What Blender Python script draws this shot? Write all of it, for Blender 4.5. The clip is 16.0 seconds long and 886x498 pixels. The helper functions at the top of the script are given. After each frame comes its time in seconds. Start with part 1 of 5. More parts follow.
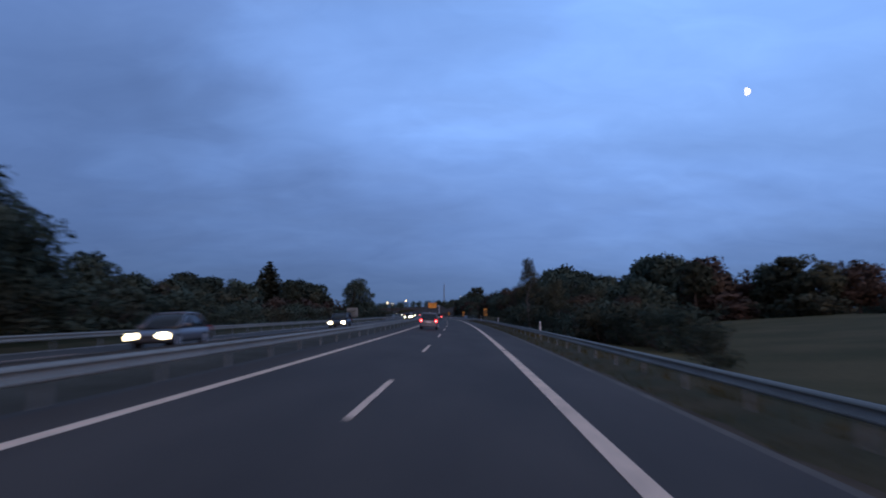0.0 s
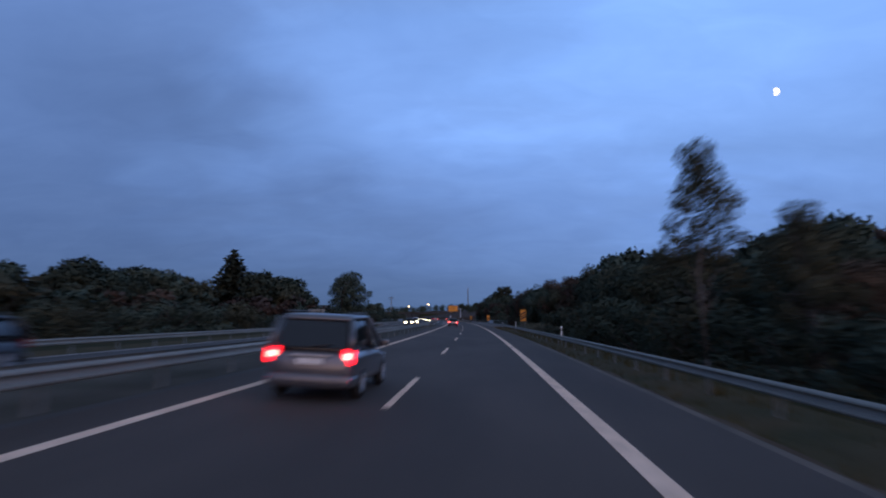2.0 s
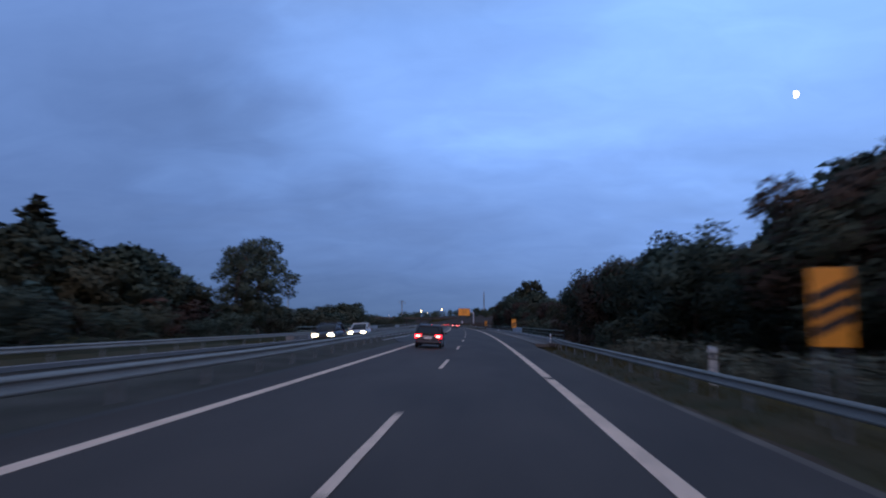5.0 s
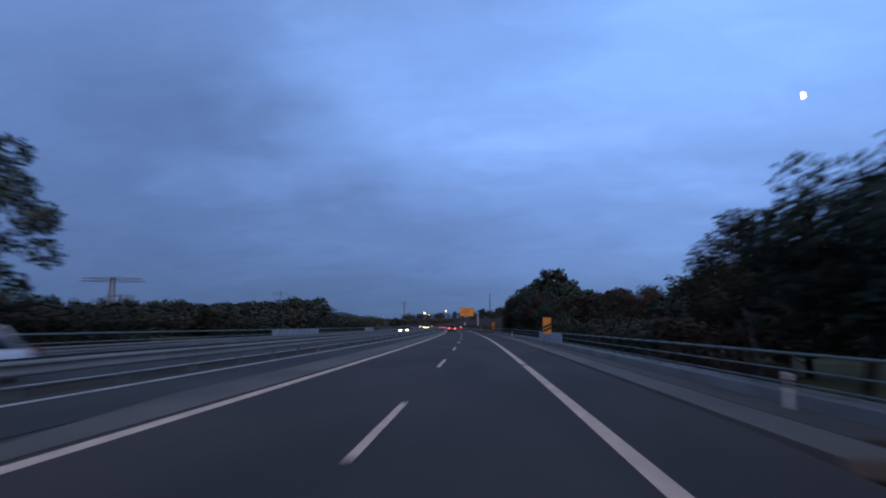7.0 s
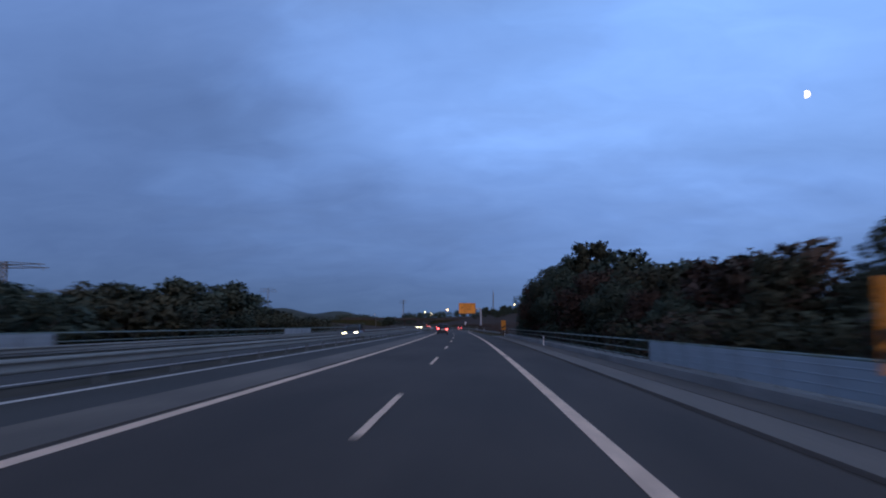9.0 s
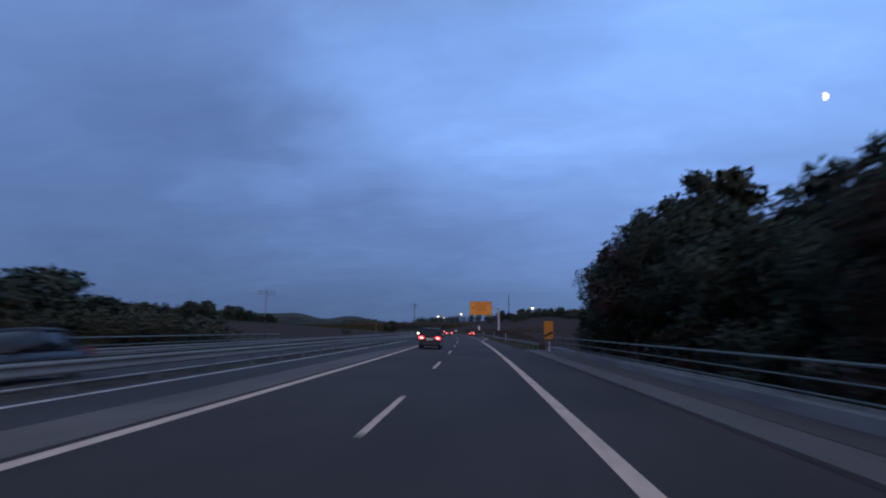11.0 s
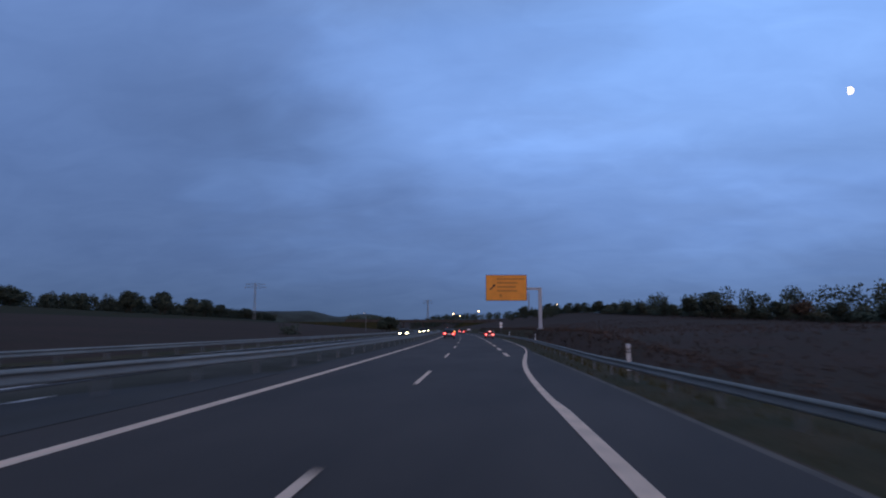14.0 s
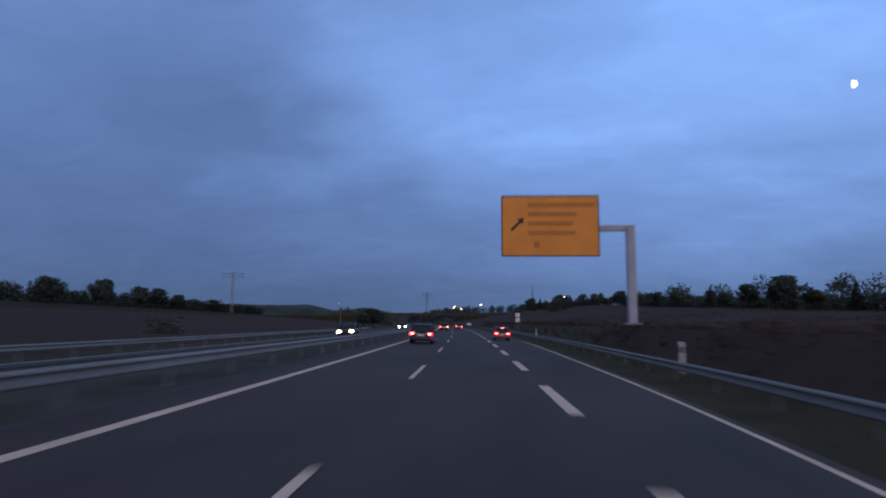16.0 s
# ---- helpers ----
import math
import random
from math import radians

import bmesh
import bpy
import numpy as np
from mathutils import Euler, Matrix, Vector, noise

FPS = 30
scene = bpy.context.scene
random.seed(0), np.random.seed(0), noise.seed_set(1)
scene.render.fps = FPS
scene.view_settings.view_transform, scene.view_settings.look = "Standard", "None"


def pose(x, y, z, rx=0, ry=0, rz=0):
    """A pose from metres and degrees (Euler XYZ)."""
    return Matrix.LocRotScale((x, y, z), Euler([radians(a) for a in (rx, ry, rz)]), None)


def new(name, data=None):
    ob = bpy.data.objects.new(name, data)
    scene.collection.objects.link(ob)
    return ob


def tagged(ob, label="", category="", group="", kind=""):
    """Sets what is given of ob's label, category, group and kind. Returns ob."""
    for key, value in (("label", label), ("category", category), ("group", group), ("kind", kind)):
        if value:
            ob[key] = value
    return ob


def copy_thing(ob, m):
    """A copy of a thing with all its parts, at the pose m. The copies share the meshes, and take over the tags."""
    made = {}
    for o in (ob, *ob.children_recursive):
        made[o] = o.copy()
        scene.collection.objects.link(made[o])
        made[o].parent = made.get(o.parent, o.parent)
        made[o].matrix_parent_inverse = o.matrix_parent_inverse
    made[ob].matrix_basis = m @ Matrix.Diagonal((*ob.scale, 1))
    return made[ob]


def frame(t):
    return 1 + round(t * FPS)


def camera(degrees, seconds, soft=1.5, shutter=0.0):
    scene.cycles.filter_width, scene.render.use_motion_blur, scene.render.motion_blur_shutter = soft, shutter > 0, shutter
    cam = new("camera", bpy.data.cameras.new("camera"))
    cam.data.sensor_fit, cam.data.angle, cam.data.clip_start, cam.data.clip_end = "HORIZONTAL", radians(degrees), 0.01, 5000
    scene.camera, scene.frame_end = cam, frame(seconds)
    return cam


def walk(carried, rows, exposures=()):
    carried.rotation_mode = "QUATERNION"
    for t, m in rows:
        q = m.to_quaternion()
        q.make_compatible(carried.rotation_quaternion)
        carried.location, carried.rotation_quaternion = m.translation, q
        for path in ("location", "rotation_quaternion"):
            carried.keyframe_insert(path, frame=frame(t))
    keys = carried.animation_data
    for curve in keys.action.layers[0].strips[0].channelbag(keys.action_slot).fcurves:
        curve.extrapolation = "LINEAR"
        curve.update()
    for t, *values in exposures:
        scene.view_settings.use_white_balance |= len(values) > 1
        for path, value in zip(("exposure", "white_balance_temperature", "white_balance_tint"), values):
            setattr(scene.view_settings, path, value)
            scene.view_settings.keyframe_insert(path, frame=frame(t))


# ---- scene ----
# ---------------------------------------------------------------- the road's line, the camera and its way
KAPPA = 2.964e-4                # the road bends gently to the left
RADIUS = 1.0 / KAPPA
EYE = 1.78
SPREAD = 1.081                  # the open land is laid out in steps of this many metres
# how high the land lies across the road: both carriageways fall to their outer sides
LIE = [(-150, 3.9), (-60, 1.2), (-18, -0.02), (-8.3, 0.33), (0, 0.0), (8, -0.342), (150, -5.0)]


def lie(u):
    return float(np.interp(u, [a for a, _ in LIE], [b for _, b in LIE]))


def place(s, u, z=0.0):
    """A point s metres along the road, u metres to the right of its broken centre line and z above its surface."""
    a = KAPPA * s
    return Vector((-RADIUS * (1 - math.cos(a)) + u * math.cos(a), (RADIUS + u) * math.sin(a), z + lie(u)))


def heading(s):
    return math.degrees(KAPPA * s)


def road(s, u, z=0.0, turn=0.0, lean=0.0):
    """A pose on the road: x to the right, y along it; lean tips it to the right."""
    p = place(s, u, z)
    return pose(p.x, p.y, p.z, 0, lean, heading(s) + turn)


# seconds, metres along the road, metres to the right of the broken line, yaw, pitch
WAY = [
    (0, 0.00, 1.951, 2.38, 5.85), (0.5, 13.07, 1.949, 2.96, 5.82), (1, 26.14, 1.937, 3.53, 6.08), (1.5, 39.20, 1.894, 4.10, 6.17),
    (2, 52.25, 1.841, 4.59, 6.22), (2.5, 65.26, 1.779, 5.02, 6.21), (3, 78.24, 1.720, 5.51, 6.29), (3.5, 91.20, 1.675, 5.82, 6.32),
    (4, 104.17, 1.652, 5.83, 6.55), (4.5, 117.14, 1.641, 5.99, 6.52), (5, 130.12, 1.643, 6.06, 6.72), (7.5, 195.13, 1.713, 6.64, 6.93),
    (8, 208.18, 1.736, 6.63, 6.95), (8.5, 221.30, 1.762, 6.70, 6.75), (9, 234.55, 1.797, 6.85, 6.86), (11.5, 301.31, 1.941, 8.49, 7.34),
    (12, 314.74, 1.945, 8.72, 7.26), (12.5, 328.21, 1.943, 9.01, 7.22), (13, 341.74, 1.961, 9.35, 7.14), (13.5, 355.27, 1.988, 9.59, 7.13),
    (14, 368.79, 2.002, 9.84, 7.17), (14.5, 382.29, 1.989, 10.03, 7.16), (15, 395.82, 1.967, 10.03, 7.00), (15.5, 409.36, 1.930, 9.98, 6.75),
    (16, 422.89, 1.892, 10.02, 6.65)]
cam = camera(70.15, 16.0, soft=2.0, shutter=0.85)
rows = []
for t, s, u, yaw, pitch in WAY:
    p = place(s, u, EYE)
    rows.append((t, pose(p.x, p.y, p.z, 90 + pitch, 0, yaw) @ pose(0, 0, 0, 0, 0, 0.17)))
walk(cam, rows, exposures=[(0.0, 0.0, 6500, 10), (2.0, 0.0, 6500, 10), (4.0, 0.15, 6500, 10), (5.0, 0.2, 6500, 10), (8.0, 0.0, 6500, 10), (11.0, 0.0, 6600, 10),
                           (14.0, -0.1, 6700, 10), (16.0, -0.1, 6700, 10)])

# ---------------------------------------------------------------- evening sky with thin cloud and a half moon
MOON_AZ, MOON_EL = radians(23.98), radians(18.0)
moon_dir = Vector((math.sin(MOON_AZ) * math.cos(MOON_EL), math.cos(MOON_AZ) * math.cos(MOON_EL), math.sin(MOON_EL)))
world = bpy.data.worlds.new("evening_sky")
scene.world = world
world.use_nodes = True
wt = world.node_tree
wt.nodes.clear()


def wnode(kind, **values):
    n = wt.nodes.new(kind)
    for key, v in values.items():
        n.inputs[int(key[1:])].default_value = v
    return n


def wlink(a, i, b, j):
    wt.links.new(a.outputs[i], b.inputs[j])


def wmath(op, a, b=None, clamp=False):
    n = wt.nodes.new("ShaderNodeMath")
    n.operation, n.use_clamp = op, clamp
    for i, v in enumerate((a, b)):
        if v is None:
            continue
        if isinstance(v, (int, float)):
            n.inputs[i].default_value = v
        else:
            wt.links.new(v, n.inputs[i])
    return n.outputs[0]


def wramp(fac, stops, ease="LINEAR"):
    n = wt.nodes.new("ShaderNodeValToRGB")
    n.color_ramp.interpolation = ease
    while len(n.color_ramp.elements) < len(stops):
        n.color_ramp.elements.new(0.5)
    for e, (at, c) in zip(n.color_ramp.elements, stops):
        e.position, e.color = at, (*c, 1)
    wt.links.new(fac, n.inputs[0])
    return n.outputs[0]


def wmix(fac, a, b, mode="MIX"):
    n = wt.nodes.new("ShaderNodeMix")
    n.data_type, n.blend_type = "RGBA", mode
    for i, v in ((0, fac), (6, a), (7, b)):
        if isinstance(v, (int, float, tuple)):
            n.inputs[i].default_value = v
        else:
            wt.links.new(v, n.inputs[i])
    return n.outputs[2]


coord = wnode("ShaderNodeTexCoord")
split = wnode("ShaderNodeSeparateXYZ")
wlink(coord, 0, split, 0)
dx, dy, dz = split.outputs[0], split.outputs[1], split.outputs[2]
# clear evening air: pale at the height, dull towards the ground
height = wmath("MAXIMUM", dz, 0.0)
air = wramp(height, [(0.0, (0.070, 0.120, 0.235)), (0.06, (0.100, 0.178, 0.372)), (0.16, (0.150, 0.275, 0.60)),
                     (0.30, (0.200, 0.372, 0.80)), (0.44, (0.225, 0.430, 0.93)), (0.60, (0.205, 0.345, 0.66)), (1.0, (0.19, 0.26, 0.40))])
# the sheet of cloud, seen in perspective
over = wmath("ADD", height, 0.30)
comb = wnode("ShaderNodeCombineXYZ")
wt.links.new(wmath("DIVIDE", dx, over), comb.inputs[0])
wt.links.new(wmath("DIVIDE", dy, over), comb.inputs[1])
turned = wnode("ShaderNodeMapping")
turned.inputs[2].default_value = (0, 0, radians(-32))
turned.inputs[3].default_value = (0.9, 1.5, 1.0)
wlink(comb, 0, turned, 0)
big = wnode("ShaderNodeTexNoise", _2=0.80, _3=4.0, _4=0.5)
big.inputs["Distortion"].default_value = 0.5
wlink(turned, 0, big, 0)
fine = wnode("ShaderNodeTexNoise", _2=2.4, _3=6.0, _4=0.6)
fine.inputs["Distortion"].default_value = 0.8
wlink(turned, 0, fine, 0)
side = wmath("MULTIPLY", dx, -0.46)
thick = wmath("ADD", wmath("ADD", wmath("MULTIPLY", big.outputs[0], 0.95), wmath("MULTIPLY", fine.outputs[0], 0.32)), side)
cloud = wramp(thick, [(0.40, (0, 0, 0)), (0.62, (0.55, 0.55, 0.55)), (0.85, (1, 1, 1))], "EASE")
shade = wramp(height, [(0.0, (0.066, 0.114, 0.226)), (0.10, (0.086, 0.151, 0.326)), (0.25, (0.105, 0.190, 0.425)),
                       (0.44, (0.125, 0.225, 0.50)), (0.60, (0.125, 0.195, 0.37)), (1.0, (0.12, 0.16, 0.24))])
mixed = wmix(cloud, air, shade)
streak = wnode("ShaderNodeTexNoise", _2=5.0, _3=5.0, _4=0.55)
streak.inputs["Distortion"].default_value = 1.0
wlink(turned, 0, streak, 0)
mixed = wmix(1.0, mixed, wramp(wmath("ADD", wmath("MULTIPLY", streak.outputs[0], 0.5), wmath("MULTIPLY", fine.outputs[0], 0.5)), [(0.32, (0.90, 0.91, 0.93)), (0.66, (1.08, 1.07, 1.06))]), "MULTIPLY")
# thinner cloud low ahead
gap = wnode("ShaderNodeVectorMath")
gap.operation = "DOT_PRODUCT"
wlink(coord, 0, gap, 0)
gap.inputs[1].default_value = Vector((0.10, 0.99, 0.10)).normalized()
ahead = wmath("MAXIMUM", gap.outputs[1], 0.0)
thin = wmath("SUBTRACT", wmath("ADD", wmath("MULTIPLY", wmath("POWER", ahead, 14.0), 0.36), 1.0), wmath("MULTIPLY", wmath("POWER", ahead, 3.0), 0.19))
mixed = wmix(1.0, mixed, thin, "MULTIPLY")
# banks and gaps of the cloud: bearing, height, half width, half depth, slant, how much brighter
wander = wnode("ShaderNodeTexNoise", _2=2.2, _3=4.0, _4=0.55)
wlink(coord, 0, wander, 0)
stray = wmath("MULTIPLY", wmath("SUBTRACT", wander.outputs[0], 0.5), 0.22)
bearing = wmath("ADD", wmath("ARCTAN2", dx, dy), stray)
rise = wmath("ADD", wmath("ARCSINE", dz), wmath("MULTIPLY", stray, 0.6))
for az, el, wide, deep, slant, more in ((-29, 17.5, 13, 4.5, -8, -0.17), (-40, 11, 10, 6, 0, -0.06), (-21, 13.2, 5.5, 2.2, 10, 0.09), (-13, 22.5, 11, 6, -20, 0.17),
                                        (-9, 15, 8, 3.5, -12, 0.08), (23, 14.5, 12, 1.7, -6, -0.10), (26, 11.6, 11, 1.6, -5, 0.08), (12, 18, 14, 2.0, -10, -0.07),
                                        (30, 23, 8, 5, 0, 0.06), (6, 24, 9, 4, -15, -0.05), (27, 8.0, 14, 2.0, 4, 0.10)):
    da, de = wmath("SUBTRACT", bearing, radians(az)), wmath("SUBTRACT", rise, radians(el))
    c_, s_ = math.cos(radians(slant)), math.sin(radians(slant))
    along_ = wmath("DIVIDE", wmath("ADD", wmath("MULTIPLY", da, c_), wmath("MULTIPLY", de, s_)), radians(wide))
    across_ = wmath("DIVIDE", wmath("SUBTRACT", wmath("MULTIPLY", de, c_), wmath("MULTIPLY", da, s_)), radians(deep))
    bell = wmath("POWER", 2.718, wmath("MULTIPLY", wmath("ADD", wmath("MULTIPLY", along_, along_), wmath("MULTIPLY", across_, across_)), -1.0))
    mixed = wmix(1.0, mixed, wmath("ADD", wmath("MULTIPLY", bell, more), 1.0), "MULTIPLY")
# the west, behind and to the right, still holds the afterglow
glow_dir = Vector((0.42, -0.90, 0.10)).normalized()
dot = wnode("ShaderNodeVectorMath")
dot.operation = "DOT_PRODUCT"
wlink(coord, 0, dot, 0)
dot.inputs[1].default_value = glow_dir
toward = wmath("MAXIMUM", dot.outputs[1], 0.0)
glow = wmath("MULTIPLY", wmath("POWER", toward, 2.0), wmath("POWER", wmath("SUBTRACT", 1.0, height), 2.0))
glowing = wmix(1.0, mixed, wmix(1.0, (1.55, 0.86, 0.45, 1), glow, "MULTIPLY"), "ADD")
# what the dusk itself still scatters
sky = wt.nodes.new("ShaderNodeTexSky")
sky.sky_type, sky.sun_disc, sky.sun_elevation, sky.sun_rotation = "NISHITA", False, radians(-3.5), radians(155)
lit = wmix(1.0, glowing, wmix(1.0, sky.outputs[0], (0.05, 0.05, 0.05, 1), "MULTIPLY"), "ADD")
# the moon, a little past half, lit from the right
mdot = wnode("ShaderNodeVectorMath")
mdot.operation = "DOT_PRODUCT"
wlink(coord, 0, mdot, 0)
mdot.inputs[1].default_value = moon_dir
disc = wmath("GREATER_THAN", mdot.outputs[1], math.cos(radians(0.29)))
off = wnode("ShaderNodeVectorMath")
off.operation = "DOT_PRODUCT"
wlink(coord, 0, off, 0)
off.inputs[1].default_value = Vector((math.cos(MOON_AZ), -math.sin(MOON_AZ), 0.0))
half = wmath("GREATER_THAN", off.outputs[1], -0.0021)
moon = wmath("MULTIPLY", disc, half)
final = wmix(moon, lit, (1.9, 1.6, 1.15, 1))
back = wnode("ShaderNodeBackground")
wt.links.new(final, back.inputs[0])
back.inputs[1].default_value = 1.24
out = wnode("ShaderNodeOutputWorld")
wlink(back, 0, out, 0)


# ---------------------------------------------------------------- materials
def material(name, colour, rough=0.7, metal=0.0, vary=0.25, scale=3.0, fine=40.0, bump=0.2, second=None, emit=None, strength=0.0,
             stretch=(1, 1, 1), spec=0.5, per_object=0.0, coat=0.0):
    """A surface with a coarse and a fine variation, a little relief and, if wanted, a second colour in patches."""
    m = bpy.data.materials.new(name)
    m.use_nodes = True
    nt = m.node_tree
    b = nt.nodes["Principled BSDF"]
    b.inputs["Roughness"].default_value, b.inputs["Metallic"].default_value = rough, metal
    b.inputs["Specular IOR Level"].default_value = spec
    b.inputs["Coat Weight"].default_value = coat
    tc, mp = nt.nodes.new("ShaderNodeTexCoord"), nt.nodes.new("ShaderNodeMapping")
    nt.links.new(tc.outputs["Object"], mp.inputs[0])
    mp.inputs[3].default_value = stretch
    n1, n2 = nt.nodes.new("ShaderNodeTexNoise"), nt.nodes.new("ShaderNodeTexNoise")
    for n, sc in ((n1, scale), (n2, fine)):
        n.inputs["Scale"].default_value, n.inputs["Detail"].default_value = sc, 5
        nt.links.new(mp.outputs[0], n.inputs[0])
    r = nt.nodes.new("ShaderNodeValToRGB")
    c2 = second or tuple(min(1, c * (1 + vary)) for c in colour)
    c1 = colour if second else tuple(c * (1 - vary) for c in colour)
    r.color_ramp.elements[0].position, r.color_ramp.elements[0].color = 0.36, (*c1, 1)
    r.color_ramp.elements[1].position, r.color_ramp.elements[1].color = 0.64, (*c2, 1)
    nt.links.new(n1.outputs[0], r.inputs[0])
    mx = nt.nodes.new("ShaderNodeMix")
    mx.data_type, mx.blend_type = "RGBA", "MULTIPLY"
    mx.inputs[0].default_value = min(1.0, vary * 2)
    g = nt.nodes.new("ShaderNodeValToRGB")
    g.color_ramp.elements[0].position, g.color_ramp.elements[0].color = 0.3, (0.6, 0.6, 0.6, 1)
    g.color_ramp.elements[1].position, g.color_ramp.elements[1].color = 0.7, (1.25, 1.25, 1.25, 1)
    nt.links.new(n2.outputs[0], g.inputs[0])
    nt.links.new(r.outputs[0], mx.inputs[6])
    nt.links.new(g.outputs[0], mx.inputs[7])
    last = mx.outputs[2]
    if per_object:
        info, hsv = nt.nodes.new("ShaderNodeObjectInfo"), nt.nodes.new("ShaderNodeHueSaturation")
        rng = nt.nodes.new("ShaderNodeMapRange")
        rng.inputs[3].default_value, rng.inputs[4].default_value = 1 - per_object, 1 + per_object
        nt.links.new(info.outputs["Random"], rng.inputs[0])
        nt.links.new(rng.outputs[0], hsv.inputs["Value"])
        rng2 = nt.nodes.new("ShaderNodeMapRange")
        rng2.inputs[3].default_value, rng2.inputs[4].default_value = 0.5 - per_object * 0.07, 0.5 + per_object * 0.07
        nt.links.new(info.outputs["Random"], rng2.inputs[0])
        nt.links.new(rng2.outputs[0], hsv.inputs["Hue"])
        nt.links.new(last, hsv.inputs["Color"])
        last = hsv.outputs[0]
    nt.links.new(last, b.inputs["Base Color"])
    if bump:
        bp = nt.nodes.new("ShaderNodeBump")
        bp.inputs["Strength"].default_value, bp.inputs["Distance"].default_value = bump, 0.02
        nt.links.new(n2.outputs[0], bp.inputs["Height"])
        nt.links.new(bp.outputs[0], b.inputs["Normal"])
    if emit:
        b.inputs["Emission Color"].default_value, b.inputs["Emission Strength"].default_value = (*emit, 1), strength
    return m


ASPHALT = material("asphalt", (0.057, 0.0435, 0.036), 0.88, vary=0.2, scale=0.35, fine=60, bump=0.35, stretch=(1, 0.25, 1), spec=0.35)
ASPHALT_OLD = material("worn_asphalt", (0.052, 0.048, 0.044), 0.85, vary=0.2, scale=0.4, fine=50, bump=0.35, stretch=(1, 0.2, 1), spec=0.3)
CONCRETE = material("concrete", (0.128, 0.104, 0.083), 0.85, vary=0.22, scale=0.6, fine=18, bump=0.25, stretch=(1, 0.3, 1))
LEDGE = material("cool_grey_concrete", (0.205, 0.205, 0.20), 0.8, vary=0.2, scale=0.7, fine=16, bump=0.25, stretch=(1, 0.3, 1))
KERB = material("pale_kerb_concrete", (0.165, 0.136, 0.112), 0.85, vary=0.25, scale=0.6, fine=18, bump=0.25, stretch=(1, 0.3, 1), second=(0.130, 0.108, 0.090))
WALKWAY = material("dusty_brown_paving", (0.108, 0.086, 0.070), 0.9, vary=0.3, scale=0.7, fine=16, bump=0.3, stretch=(1, 0.3, 1), second=(0.078, 0.064, 0.055))
GUTTER = material("dirty_gutter", (0.105, 0.082, 0.064), 0.9, vary=0.3, scale=0.8, fine=20, bump=0.3)
PAINT = material("road_paint", (0.78, 0.55, 0.405), 0.8, vary=0.16, scale=2.5, fine=30, bump=0.15, spec=0.15)
PAINT_DULL = material("worn_road_paint", (0.62, 0.58, 0.54), 0.65, vary=0.25, scale=1.5, fine=30, bump=0.15)
ZINC = material("galvanised_steel", (0.225, 0.23, 0.21), 0.72, 0.25, vary=0.14, scale=1.3, fine=25, bump=0.08, per_object=0.10)
ZINC_DARK = material("weathered_steel_post", (0.22, 0.23, 0.23), 0.6, 0.5, vary=0.2, scale=4, fine=30, bump=0.1)
TEAL = material("green_painted_steel", (0.13, 0.175, 0.15), 0.5, 0.2, vary=0.18, scale=2, fine=25, bump=0.08)
MESH_DARK = material("dark_infill", (0.03, 0.045, 0.045), 0.6, 0.2, vary=0.2, scale=3, fine=20)
PANEL = material("pale_blue_panel", (0.28, 0.345, 0.395), 0.55, vary=0.10, scale=0.8, fine=12, bump=0.1, per_object=0.08)
VERGE_SOIL = material("bare_verge_soil", (0.070, 0.050, 0.036), 0.95, vary=0.35, scale=1.2, fine=14, bump=0.5, second=(0.104, 0.076, 0.054), spec=0.06)
GRASS = material("verge_grass", (0.052, 0.050, 0.026), 0.9, vary=0.3, scale=0.5, fine=9, bump=0.6, second=(0.084, 0.064, 0.036), spec=0.06)
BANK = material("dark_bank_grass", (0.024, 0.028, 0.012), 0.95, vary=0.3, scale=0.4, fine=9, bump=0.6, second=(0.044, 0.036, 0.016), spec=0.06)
MEADOW = material("dry_meadow", (0.095, 0.074, 0.034), 0.95, vary=0.25, scale=0.12, fine=3, bump=0.6, second=(0.060, 0.052, 0.020), spec=0.06)
STUBBLE = material("brown_field", (0.063, 0.040, 0.030), 0.95, vary=0.3, scale=0.08, fine=2.5, bump=0.7, second=(0.052, 0.038, 0.027), spec=0.06)
BLADES = material("grass_blades", (0.060, 0.060, 0.022), 0.9, vary=0.35, scale=0.7, fine=9, bump=0, second=(0.105, 0.076, 0.028), spec=0.1)
WEED = material("dry_field_weeds", (0.106, 0.074, 0.060), 0.95, vary=0.2, scale=0.15, fine=6, bump=0, second=(0.074, 0.057, 0.046), spec=0.05)
SOIL = material("dusty_median_soil", (0.088, 0.078, 0.064), 0.95, vary=0.25, scale=0.5, fine=12, bump=0.5, second=(0.060, 0.056, 0.042), spec=0.08)
BARK = material("bark", (0.060, 0.048, 0.038), 0.9, vary=0.3, scale=4, fine=24, bump=0.5, stretch=(1, 1, 0.25))
BIRCH = material("pale_bark", (0.11, 0.10, 0.09), 0.8, vary=0.35, scale=5, fine=24, bump=0.4, stretch=(1, 1, 0.6))
LEAF = material("green_leaves", (0.064, 0.086, 0.064), 0.95, vary=0.16, scale=0.8, fine=8, bump=0, per_object=0.25, spec=0.08)
LEAF_OLIVE = material("olive_leaves", (0.078, 0.082, 0.054), 0.95, vary=0.16, scale=0.8, fine=8, bump=0, per_object=0.25, spec=0.08)
LEAF_PALE = material("pale_scrub_leaves", (0.170, 0.168, 0.120), 0.95, vary=0.22, scale=0.8, fine=8, bump=0, per_object=0.25, spec=0.08)
LEAF_RUST = material("rusty_leaves", (0.090, 0.064, 0.050), 0.95, vary=0.22, scale=0.8, fine=8, bump=0, per_object=0.25, spec=0.08)
